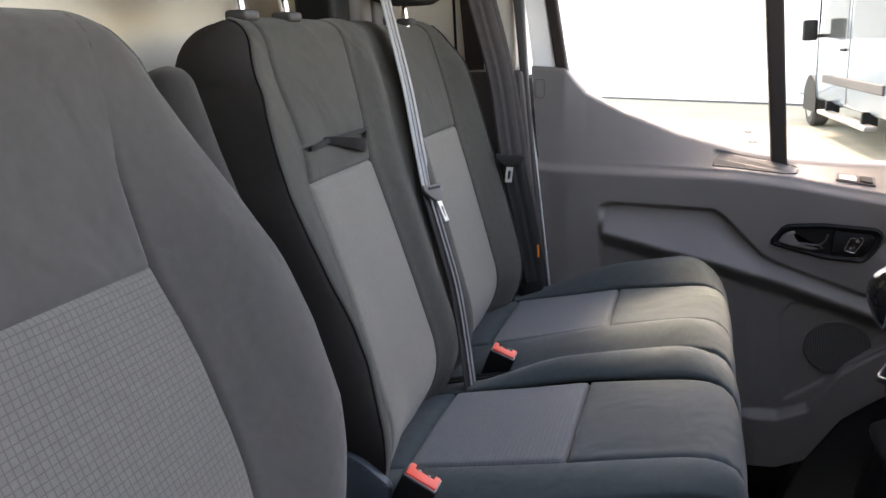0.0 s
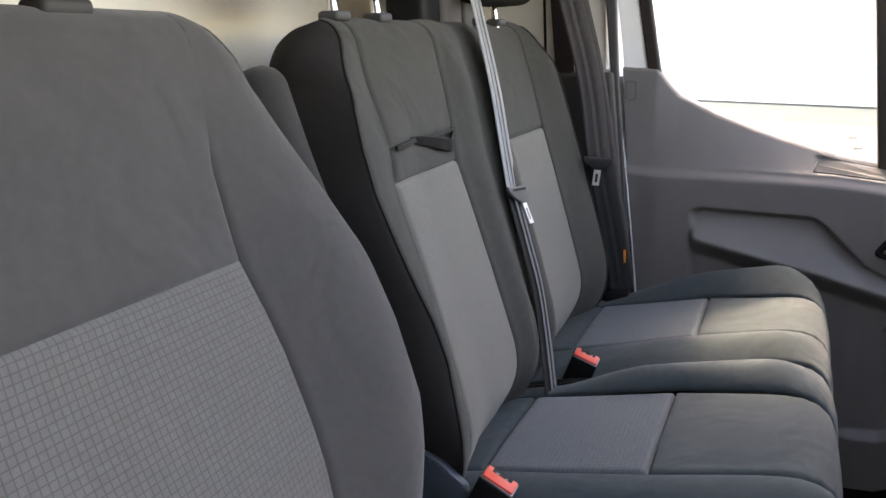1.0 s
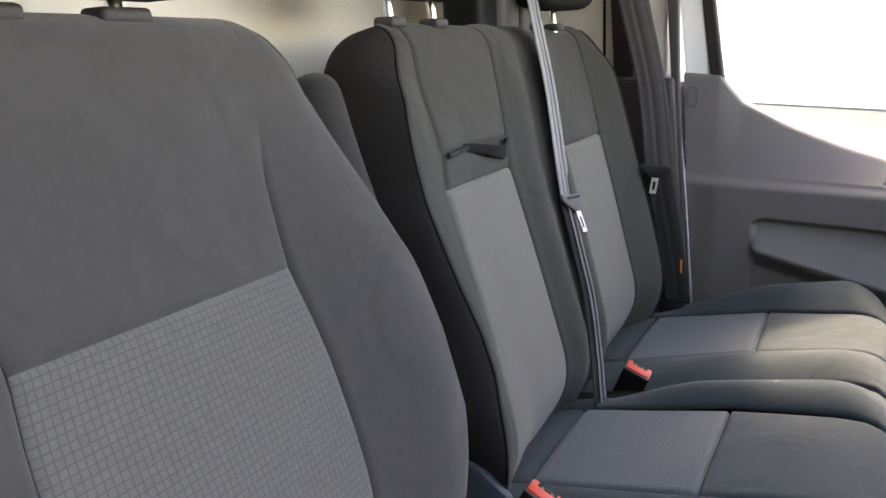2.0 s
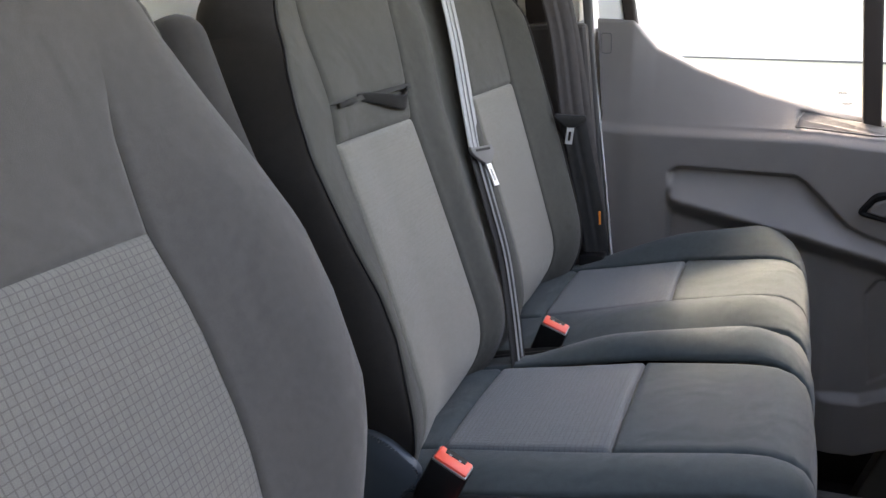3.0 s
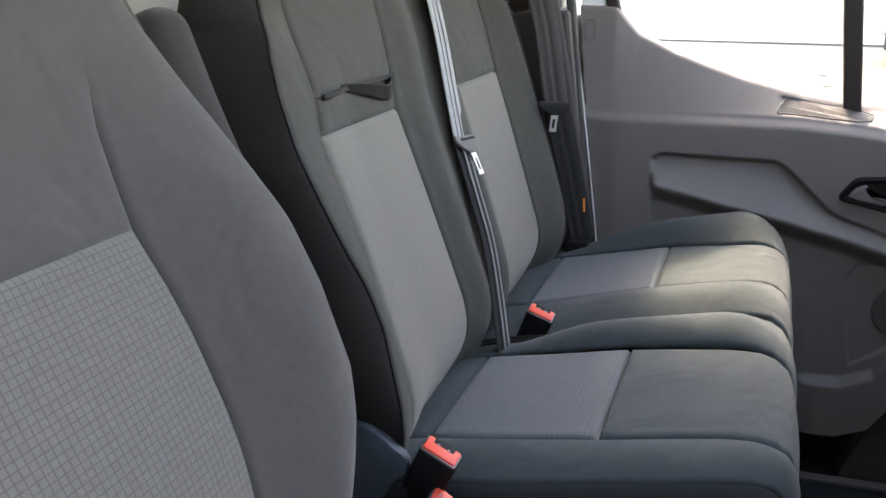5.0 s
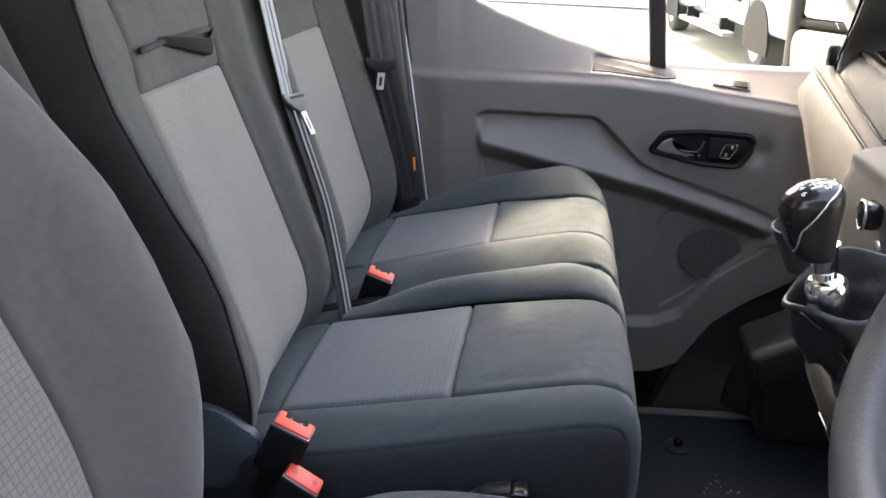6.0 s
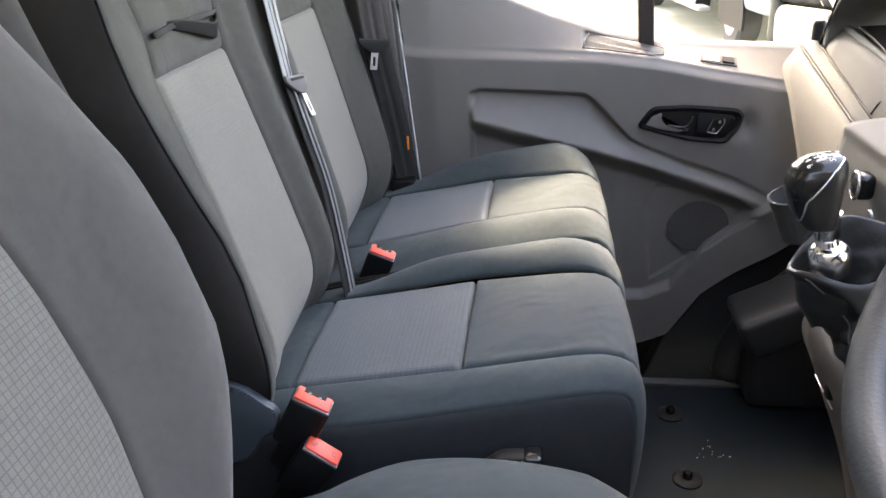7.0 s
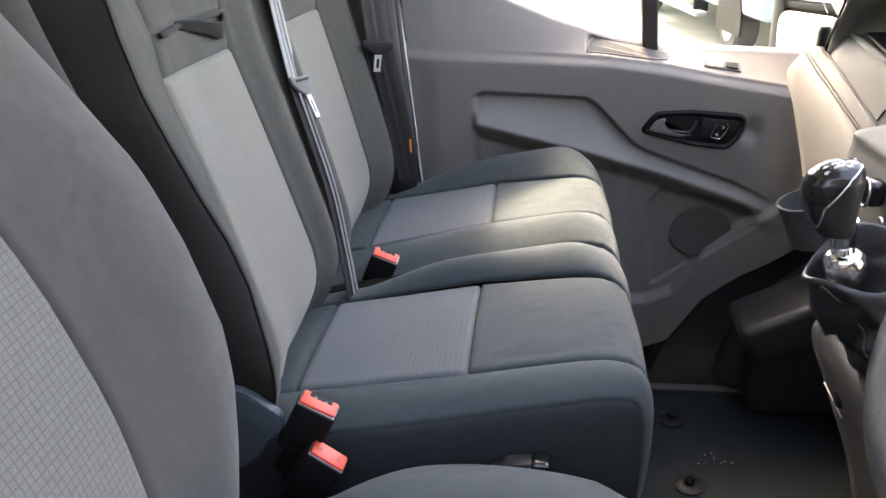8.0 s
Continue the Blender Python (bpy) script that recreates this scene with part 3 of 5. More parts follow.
# pull strap across the pocket strip
strap = smooth_path([(-0.031, 0.960, 0.8480), (-0.024, 0.986, 0.8450), (-0.018, 1.028, 0.8365), (-0.021, 1.064, 0.8300), (-0.028, 1.090, 0.8330), (-0.036, 1.104, 0.838)], 8)
strap_w = np.linspace(0.009, 0.027, len(strap))


def ribbon(name, path, width, thick, normal, mat, parent=None, label="", folds=0.0):
    """A woven band along a path, flat to the given normals, with long folds."""
    pts = np.array(path)
    n = len(pts)
    w = np.broadcast_to(np.array(width, float), (n,)) if np.ndim(width) == 0 else np.array(width)
    T = np.gradient(pts, axis=0)
    T /= np.linalg.norm(T, axis=1, keepdims=True)
    Nn = np.broadcast_to(np.array(normal, float), (n, 3))
    A = np.cross(T, Nn)
    A /= np.linalg.norm(A, axis=1, keepdims=True)
    Nn = np.cross(A, T)
    k = 9
    verts, faces = [], []
    for i in range(n):
        for side in (1, -1):
            for j in range(k):
                f = j / (k - 1) - 0.5
                r = folds * math.sin(f * 3 * 2 * math.pi)
                verts.append(pts[i] + A[i] * f * w[i] + Nn[i] * (side * thick / 2 + r))
    ring = 2 * k
    for i in range(n - 1):
        a, b = i * ring, (i + 1) * ring
        for j in range(k - 1):
            faces.append((a + j, a + j + 1, b + j + 1, b + j))
            faces.append((a + k + j + 1, a + k + j, b + k + j, b + k + j + 1))
        faces.append((a + k, a, b, b + k))
        faces.append((a + k - 1, a + 2 * k - 1, b + 2 * k - 1, b + k - 1))
    return mesh_object(name, verts, faces, mat, parent, label)


# black strip laid along the slot to stand for its shade
slot = smooth_path([(-0.0338 - 0.022 * (y - 1.21) + 0.0155 * float(1 - ss(0.0, 0.45, (y - 0.885) / 0.225)), y, 0.8472) for y in np.linspace(0.890, 1.108, 16)], 2)
ribbon("slot_shade_strip", slot, 0.006, 0.004, (1, 0, 0.25), BLACK, bench, "black strip for the shade in the slot above the strap")
ribbon("pull_strap", strap, strap_w, 0.003, (1, 0, -0.2), BLACK, bench, "black webbing pull strap")

for yy in (0.987, 1.447):
    headrest("black padded headrest on chrome posts", yy, -0.108, 1.004, 0.25, "bench headrests")

# belt guide on top of the bench back
guide = thing("belt_guide", "grey plastic belt guide behind the bench back", "belt guide", at=(-0.14, 1.34, 1.0))
part("tower", box_bm((-0.04, -0.050, -0.06), (0.03, 0.05, 0.20), 0.018, 4), DOOR_GREY, guide, smooth=True)
part("slot_cover", box_bm((-0.02, 0.0, -0.02), (0.036, 0.062, 0.06), 0.008, 3), TRIM_GREY, guide, smooth=True)
# plain black block filling the dark area beside the tower
part("black_block", box_bm((-0.05, -0.126, -0.10), (0.02, -0.056, 0.22), 0.012, 3), BLACK, guide, "plain black block beside the guide", smooth=True)

# the driver's seat
driver = thing("driver_seat", "driver's seat in charcoal fabric with grey woven insert", "seat", at=(0, 0, 0))
P_DRV = [(0.085, 0.40), (0.085, 0.45), (0.076, 0.505), (0.052, 0.59), (0.013, 0.70), (-0.019, 0.79), (-0.045, 0.88), (-0.062, 0.945),
         (-0.074, 0.98), (-0.092, 0.998), (-0.125, 1.004), (-0.16, 0.995)]
d_r = tab((0.4, 0.575), (0.52, 0.589), (0.567, 0.597), (0.60, 0.604), (0.64, 0.608), (0.70, 0.610), (0.74, 0.607), (0.787, 0.600), (0.86, 0.606), (0.92, 0.617), (0.98, 0.630), (1.0, 0.632))
d_o = tab((0.40, 0.600), (0.46, 0.648), (0.52, 0.704), (0.56, 0.735), (0.60, 0.752), (0.68, 0.756), (0.74, 0.754), (0.80, 0.740), (0.86, 0.724), (0.92, 0.706), (0.96, 0.688), (0.99, 0.662), (1.0, 0.650))
d_rise = tab((0.40, 0.026), (0.50, 0.032), (0.60, 0.038), (0.68, 0.042), (0.76, 0.040), (0.82, 0.030), (0.88, 0.016), (0.94, 0.004), (1.0, 0.0))
d_l = lambda z: 0.94 - d_r(z)
d_n = lambda z: 0.94 - d_o(z)
ROUND = 0.022
wing = lambda s, z: d_rise(z) * np.sin(0.5 * math.pi * np.clip(s, 0, 1)) ** 1.25 - ROUND * (1 - np.sqrt(1 - np.clip((s - 0.55) / 0.452, 0, 0.999) ** 2))
edge_rise = lambda z: d_rise(z) - 0.96 * ROUND
back_panels(driver, P_DRV, (-0.019, 0.27, 0.793), [
    (d_n, d_l, lambda s, z: wing(1 - s, z), [(None, None, "side_bolster", FABRIC, "charcoal fabric bolster")]),
    (d_l, d_r, zero, [(None, 0.787, "back_insert", INSERT, "grey woven fabric insert"), (0.787, None, "head_panel", FABRIC, "charcoal fabric panel")]),
    (d_r, d_o, wing, [(None, None, "side_bolster", FABRIC, "charcoal fabric bolster")]),
], [(d_n, -1, edge_rise, "back_side", FABRIC), (d_o, 1, edge_rise, "back_side", FABRIC)], tuck=0.02, belly=0.014, seam=0.004, side_seam=0.0, plain=True, ease=lambda z: 1 - ss(0.865, 0.90, z))
m = Matrix.Translation((-0.019 - 0.15, 0, 0.793)) @ Matrix.Rotation(math.atan(-0.27), 4, "Y")
part("back_shell", box_bm((0.0, 0.32, -0.40), (0.02, 0.62, 0.16), 0.01, 2, m), BLACK, driver, "black plastic back shell")
P_DCUSH = [(0.03, 0.400), (0.08, 0.406), (0.14, 0.422), (0.19, 0.450), (0.24, 0.470), (0.30, 0.477), (0.37, 0.480), (0.43, 0.472), (0.475, 0.450), (0.495, 0.41), (0.495, 0.35), (0.485, 0.27)]
e_o = tab((0.0, 0.745), (0.3, 0.750), (0.42, 0.735), (0.50, 0.70))
e_i = tab((0.0, 0.62), (0.5, 0.60))
hump = lambda s, v, x: 0.022 * np.sin(math.pi * s ** 0.8) - 0.012 * s
cushion_panels(driver, P_DCUSH, [
    (lambda x: 0.94 - e_o(x), lambda x: 0.94 - e_i(x), lambda s, v, x: hump(1 - s, v, x), [(None, None, "cushion_bolster", DRIVER_CLOTH, "charcoal fabric bolster")]),
    (lambda x: 0.94 - e_i(x), e_i, flat, [(None, 0.30, "cushion_insert", INSERT_CUSHION, "grey woven fabric insert"), (0.30, None, "front_panel", DRIVER_CLOTH, "charcoal fabric front panel")]),
    (e_i, e_o, hump, [(None, None, "cushion_bolster", DRIVER_CLOTH, "charcoal fabric bolster")]),
], [(e_o, 1, -0.012, "cushion_side", DRIVER_CLOTH, 0.27), (lambda x: 0.94 - e_o(x), -1, -0.012, "cushion_side", DRIVER_CLOTH, 0.27)])
part("seat_base", box_bm((0.05, 0.26, 0.001), (0.44, 0.68, 0.30), 0.02, 3), BLACK, driver, "black seat pedestal", smooth=True)
part("hinge_cover", prism_bm(round_poly([(-0.03, 0.50), (0.042, 0.506), (0.064, 0.496), (0.099, 0.469), (0.090, 0.443), (0.077, 0.438), (0.064, 0.416), (0.052, 0.403), (-0.03, 0.39)], 0.012), 0.014,
                                     Matrix(((1, 0, 0, 0), (0, 0, -1, 0.814), (0, 1, 0, 0), (0, 0, 0, 1))), 0.005), BLUE_GREY, driver, "blue-grey plastic hinge cover", smooth=True)
# folded armrest against the backrest
m = Matrix.Translation((-0.048, 0.728, 0.83)) @ Matrix.Rotation(math.atan(-0.29), 4, "Y")
bm = box_bm((-0.040, -0.026, -0.17), (0.027, 0.026, 0.124), 0.024, 5)
bmesh.ops.subdivide_edges(bm, edges=[e for e in bm.edges if abs(e.verts[0].co.z - e.verts[1].co.z) > 0.1], cuts=10)
for v in bm.verts:
    if v.co.x > 0 and v.co.z < 0.04:
        v.co.x += 0.25 * (0.04 - v.co.z) ** 2 + 0.03 * (0.04 - v.co.z)
bmesh.ops.transform(bm, matrix=m, verts=bm.verts)
part("armrest", bm, ARM_CLOTH, driver, "folded charcoal armrest", smooth=True)
tube_mesh("armrest_piping", [m @ Vector(p) for p in smooth_path([(-0.040, -0.0235, 0.108), (-0.028, -0.0262, 0.110), (-0.014, -0.0262, 0.098), (-0.008, -0.0262, 0.06), (-0.006, -0.0262, 0.0)], 6)], 0.0012, BLACK, driver, "dark piping", seg=6)
headrest("black padded headrest on chrome posts above the driver's seat", 0.47, -0.105, 1.002, 0.27, low=0.014, cap=0.024)


# ---- belts and buckles ----
def tongue(name_parent, at, down, across, out, s=1.0, steel=BRIGHT_STEEL, body=LIGHT_GREY):
    """Latch plate: a flat moulded slider, wider than the webbing, with a slotted steel tongue."""
    d, a, o = (Vector(v).normalized() for v in (down, across, out))
    m = Matrix(((a.x, d.x, o.x, at[0]), (a.y, d.y, o.y, at[1]), (a.z, d.z, o.z, at[2]), (0, 0, 0, 1))) @ Matrix.Scale(s, 4)
    sl = part("slider", prism_bm(round_poly([(-0.040, -0.013), (-0.030, -0.010), (0.030, -0.011), (0.037, -0.012), (0.042, -0.004), (0.034, 0.006), (0.014, 0.019), (-0.006, 0.019), (-0.028, 0.008), (-0.041, -0.002)], 0.006), 0.006, m, 0.002), body, name_parent, "moulded plastic slider", smooth=True)
    part("belt_slot", prism_bm(round_poly([(-0.026, -0.0065), (0.026, -0.0075), (0.026, -0.0035), (-0.026, -0.0025)], 0.002), 0.002, m @ Matrix.Translation((0, 0, 0.0048))), BLACK, sl, "dark slot")
    bm = bmesh.new()
    o_, i_ = [(-0.005, 0.013), (0.013, 0.013), (0.013, 0.056), (-0.005, 0.056)], [(0.0005, 0.028), (0.0075, 0.028), (0.0075, 0.048), (0.0005, 0.048)]
    for z in (0.002, 0.0045):
        ring_o, ring_i = [bm.verts.new((x, y, z)) for x, y in o_], [bm.verts.new((x, y, z)) for x, y in i_]
        for k in range(4):
            bm.faces.new((ring_o[k], ring_o[(k + 1) % 4], ring_i[(k + 1) % 4], ring_i[k]))
        if z > 0.004:
            for k in range(4):
                bm.faces.new((keep[0][k], keep[0][(k + 1) % 4], ring_o[(k + 1) % 4], ring_o[k]))
                bm.faces.new((keep[1][(k + 1) % 4], keep[1][k], ring_i[k], ring_i[(k + 1) % 4]))
        keep = (ring_o, ring_i)
    bmesh.ops.transform(bm, matrix=m, verts=bm.verts)
    part("latch_plate", bm, steel, name_parent, "slotted steel latch plate")


belt = thing("seat_belt", "light grey seat belt hanging over the bench back", "seat belt", "passenger seat belts", at=(0.0, 1.25, 0.72))
off = Vector((0.0, 1.25, 0.72))
top_run = smooth_path([(-0.085, 1.318, 1.09), (-0.066, 1.305, 1.02), (-0.030, 1.275, 0.90), (-0.006, 1.250, 0.80), (0.008, 1.238, 0.735)], 8) - np.array(off)
low_run = smooth_path([(0.008, 1.238, 0.735), (0.030, 1.230, 0.66), (0.052, 1.222, 0.58), (0.070, 1.200, 0.50), (0.085, 1.172, 0.44), (0.09, 1.165, 0.40)], 8) - np.array(off)
ribbon("upper_webbing", top_run, 0.050, 0.0015, (1, 0.05, 0.27), WEB, belt, "light grey webbing", folds=0.0008)
ribbon("lower_webbing", low_run, 0.043, 0.0015, (1, -0.1, 0.27), WEB_DARK, belt, "doubled webbing coloured dark for shade", folds=0.002)
# light caught on the folds, painted as paler strips
for k in (-0.006, 0.011):
    ribbon("webbing_fold", low_run + np.array((0.0035, k, 0.0)), 0.0035, 0.0012, (1, -0.5, 0.27), WEB_MID, belt, "folded edge coloured lighter for the light on it")
# shade in the folds, painted as darker strips
for k in (-0.008, 0.008):
    ribbon("webbing_fold", top_run + np.array((0.0016, k, 0.0)), 0.0026, 0.0008, (1, 0.05, 0.27), WEB_MID, belt, "fold line coloured darker for shade")
tongue(belt, Vector((0.014, 1.244, 0.730)) - off, (0.25, 0.22, -0.95), (0.05, 1, -0.12), (1, -0.1, 0.3))

belt2 = thing("seat_belt", "dark seat belt along the door pillar", "seat belt", "passenger seat belts", at=(0.05, 1.64, 0.72))
off = Vector((0.05, 1.64, 0.72))
run = smooth_path([(-0.035, 1.655, 1.16), (-0.005, 1.652, 1.045), (0.034, 1.645, 0.886), (0.054, 1.64, 0.728), (0.075, 1.65, 0.60), (0.096, 1.662, 0.45), (0.098, 1.665, 0.40)], 8) - np.array(off)
ribbon("webbing", run[:25], 0.047, 0.0015, (0.35, -1, 0.1), WEB_BROWN, belt2, "grey-brown webbing", folds=0.003)
ribbon("lower_webbing", run[24:], 0.050, 0.0015, (0.35, -1, 0.1), WEB_DARK, belt2, "doubled webbing coloured dark for shade", folds=0.003)
run = smooth_path([(-0.015, 1.668, 1.16), (0.012, 1.665, 1.045), (0.048, 1.662, 0.886), (0.075, 1.66, 0.70), (0.095, 1.668, 0.55), (0.104, 1.672, 0.45)], 8) - np.array(off)
ribbon("webbing", run, 0.03, 0.0015, (0.6, -1, 0.1), WEB_BROWN, belt2, folds=0.002)
tongue(belt2, Vector((0.052, 1.628, 0.725)) - off, (-0.12, -0.2, -1), (0.9, 0.8, -0.2), (0.6, -0.8, 0.1), 0.85, GREY_METAL, BLACK)
part("anchor", box_bm((0.015, -0.008, -0.295), (0.065, 0.03, -0.270), 0.004, 2), BLACK, belt2, "black floor anchor", smooth=True)
for k in (0.026, 0.052):
    part("anchor_bolt", lathe_bm([(0.0, -0.004), (0.010, -0.002), (0.011, 0.004), (0.006, 0.010), (0.0005, 0.011)], Matrix.Translation((k, 0.020, -0.286)) @ Matrix.Rotation(radians(70), 4, "X"), 16), LIGHT_GREY, belt2, "pale grey anchor bolt", smooth=True)
part("tag", box_bm((0.050, 0.018, -0.212), (0.0545, 0.021, -0.184), 0.001, 1), ORANGE, belt2, "orange tag")


def buckle(at, down, across, label, pressed=False):
    """A belt buckle: black housing on a stalk, with a red press button round the slot."""
    d, a = Vector(down).normalized(), Vector(across).normalized()
    o = a.cross(d).normalized()
    a = d.cross(o).normalized()
    b = thing("belt_buckle", label, "belt buckle", "belt buckles", at=at)
    m = Matrix(((a.x, o.x, d.x, 0), (a.y, o.y, d.y, 0), (a.z, o.z, d.z, 0), (0, 0, 0, 1))) @ Matrix.Scale(0.73, 4)
    part("housing", box_bm((-0.030, -0.016, 0.004), (0.030, 0.016, 0.095), 0.006, 3, m), BLACK, b, smooth=True)
    part("stalk", box_bm((-0.018, -0.008, 0.07), (0.018, 0.008, 0.15), 0.004, 2, m), BLACK, b, smooth=True)
    bt = part("button", box_bm((-0.027, -0.014, -0.002), (0.027, 0.0135, 0.008), 0.003, 2, m), RED, b, "red press button", smooth=True)
    part("button_edge", box_bm((-0.0285, -0.0152, 0.002), (0.0285, 0.0148, 0.007), 0.002, 2, m), GREY_METAL, b, "grey edge round the button", smooth=True)
    if pressed:
        for k in (-0.016, 0.016):
            part("dimple", lathe_bm([(0.0045, 0.0), (0.0045, 0.0026), (0.003, 0.003)], m @ Matrix.Translation((k, 0.0, -0.0026)), 14), DARK_RED, bt, "darker red dimple")
        return b
    part("slot", box_bm((-0.017, 0.003, -0.0028), (0.017, 0.0135, 0.006), 0.001, 1, m), BLACK, bt, "black slot")
    for k in (-0.008, 0.008):
        part("catch", box_bm((k - 0.002, 0.0025, -0.0034), (k + 0.002, 0.005, 0.004), 0.0005, 1, m), GREY_METAL, bt, "steel catch")
    return b


buckle((0.137, 0.804, 0.488), (-0.46, 0.10, -0.88), (0.86, 0.0, -0.46), "black belt buckle with red button beside the bench")
buckle((0.146, 0.790, 0.434), (-0.58, 0.10, -0.82), (0.80, 0.0, -0.60), "black belt buckle with red button at the driver's seat", True)
buckle((0.125, 1.246, 0.462), (-0.40, 0.25, -0.9), (0.88, 0.05, -0.42), "black belt buckle with red button between the cushions")


# ---- passenger door ----
def on_door(depth=1.735):
    """Local x, y to world x, z on the door, local z towards the cab."""
    return Matrix(((1, 0, 0, 0), (0, 0, -1, depth), (0, 1, 0, 0), (0, 0, 0, 1)))


sill = tab((0.05, 0.903), (0.144, 0.894), (0.165, 0.866), (0.19, 0.838), (0.2635, 0.798), (0.38, 0.749), (0.4945, 0.712), (0.583, 0.690), (0.68, 0.681), (0.84, 0.672), (1.0, 0.664))
ledge = tab((0.05, 0.712), (0.13, 0.703), (0.30, 0.694), (0.49, 0.684), (0.60, 0.669), (0.70, 0.648), (0.75, 0.639), (0.84, 0.623), (1.0, 0.60))
top_line = tab((0.20, 0.60), (0.228, 0.612), (0.245, 0.619), (0.457, 0.606), (0.475, 0.594), (0.552, 0.513), (0.58, 0.498), (0.66, 0.467), (0.762, 0.430), (0.80, 0.412), (0.84, 0.390), (1.0, 0.32))
ridge = tab((0.20, 0.566), (0.24, 0.556), (0.356, 0.525), (0.473, 0.495), (0.60, 0.455), (0.74, 0.405), (0.80, 0.380), (0.84, 0.362), (1.0, 0.29))
door_low = tab((0.0, 0.03), (0.60, 0.03), (0.657, 0.054), (0.722, 0.156), (0.80, 0.22), (0.913, 0.307), (1.0, 0.36))


FIELD = [(0.592, 0.372), (0.612, 0.402), (0.640, 0.406), (0.778, 0.383), (0.803, 0.363), (0.822, 0.337), (0.806, 0.322), (0.656, 0.207), (0.612, 0.178), (0.602, 0.26)]


def door_depth(x, z):
    y = 1.740 - 0.016 * ss(0.0, 0.022, ledge(x) - z)
    up = np.clip((z - ledge(x)) / np.maximum(sill(x) - ledge(x), 0.02), 0, 1)
    y = y + (0.045 + 0.022 * ss(0.45, 0.62, x)) * up ** 0.9
    y = y + 0.006 * ss(0.16, 0.11, x) * ss(0.74, 0.62, z)
    zt, zr = top_line(x), ridge(x)
    inx = ss(0.222, 0.234, x) * ss(0.87, 0.76, x)
    f = np.clip((zt - z) / np.maximum(zt - zr, 0.006), 0, 1)
    fade = np.clip((zt - zr) / 0.06, 0.25, 1)
    dip = 0.024 * fade * ss(0.0, 0.010, zt - z) * (1 - f) - 0.020 * fade * f * f
    under = 0.036 * ss(0.0, 0.045, zr - z)
    y = y + inx * np.where(z > zr, dip, -0.020 * fade + under)
    # sunk tray in the sill
    rise = (z - ledge(x)) / np.maximum(sill(x) - ledge(x), 0.02)
    y = y + 0.010 * ss(0.450, 0.462, x) * ss(0.622, 0.604, x) * ss(0.02, 0.16, rise) * ss(0.92, 0.76, rise)
    # soft dish in front of the handle
    y = y + 0.012 * np.exp(-((x - 0.782) / 0.017) ** 2 - ((z - 0.536) / 0.024) ** 2)
    # rim along the sloping lower front edge, and the speaker field behind it
    d = (z - door_low(x)) * 0.77
    y = y - 0.022 * ss(0.10, 0.085, d) * ss(0.5, 0.56, x)
    # speaker field, a shallow recess with a firm edge
    inside = np.full(np.shape(x), 9.0)
    for (xa, za), (xb, zb) in zip(FIELD, FIELD[1:] + FIELD[:1]):
        inside = np.minimum(inside, ((zb - za) * (x - xa) - (xb - xa) * (z - za)) / math.hypot(xb - xa, zb - za))
    return y + 0.007 * ss(0.0, 0.006, inside)


nx, nz = 260, 240
xs = np.linspace(0, 1, nx)
faces = []
gx, gt_ = np.meshgrid(0.07 + 0.90 * xs, np.linspace(0, 1, nz))
gz = door_low(gx) + (sill(gx) - door_low(gx)) * gt_
gr = 0.072 + (0.898 - gz) * 0.0915
gx = np.maximum(gx, gr)
gx[:, 0] = gr[:, 0]
verts = [tuple(v) for v in np.stack([gx, door_depth(gx, gz), gz], -1).reshape(-1, 3).tolist()]
for j in range(nz - 1):
    for i in range(nx - 1):
        faces.append((j * nx + i, j * nx + i + 1, (j + 1) * nx + i + 1, (j + 1) * nx + i))
# sill top, returning outwards, and the edges of the shell
k = len(verts)
for i in range(nx):
    v = verts[(nz - 1) * nx + i]
    verts.append((v[0], v[1] + 0.006, v[2] + 0.005))
    verts.append((v[0], v[1] + 0.075, v[2] + 0.003))
    verts.append((v[0], v[1] + 0.080, v[2] - 0.05))
for i in range(nx - 1):
    a, b = k + 3 * i, k + 3 * (i + 1)
    faces.append(((nz - 1) * nx + i, (nz - 1) * nx + i + 1, b, a))
    faces.append((a, b, b + 1, a + 1))
    faces.append((a + 1, b + 1, b + 2, a + 2))
k = len(verts)
for j in range(nz):
    v = verts[j * nx]
    verts.append((v[0] - 0.003, v[1] + 0.06, v[2]))
for j in range(nz - 1):
    faces.append((j * nx, (j + 1) * nx, k + j + 1, k + j))
k = len(verts)
for i in range(nx):
    v = verts[i]
    verts.append((v[0] + 0.004, v[1] + 0.07, v[2] - 0.006))
for i in range(nx - 1):
    faces.append((i + 1, i, k + i, k + i + 1))
door = thing("door_1", "closed passenger door with grey moulded plastic trim", "door", kind="structure")
mesh_object("door_card", verts, faces, DOOR_GREY, door, "grey moulded plastic door card")
part("outer_skin", prism_bm([(0.60, 0.0), (0.70, 0.10), (0.93, 0.29), (1.05, 0.38), (1.05, 0.60), (0.70, 0.655), (0.40, 0.72), (0.21, 0.80), (0.16, 0.855), (0.14, 0.885), (0.04, 0.885), (0.04, 0.0)], 0.04, on_door(1.88)), WHITE, door, "white painted door skin")

# the round grille in the speaker field
grille_mat = material("black_grille", (0.05, 0.048, 0.048), rough=0.6, noise_amt=0.05, bump=0)
gt = grille_mat.node_tree
vor = gt.nodes.new("ShaderNodeTexVoronoi")
vor.inputs["Scale"].default_value = 210
vor.inputs["Randomness"].default_value = 0.0
gtc = gt.nodes.new("ShaderNodeTexCoord")
gt.links.new(gtc.outputs["Object"], vor.inputs["Vector"])
gmap = gt.nodes.new("ShaderNodeMapRange")
gmap.inputs["From Min"].default_value, gmap.inputs["From Max"].default_value = 0.25, 0.35
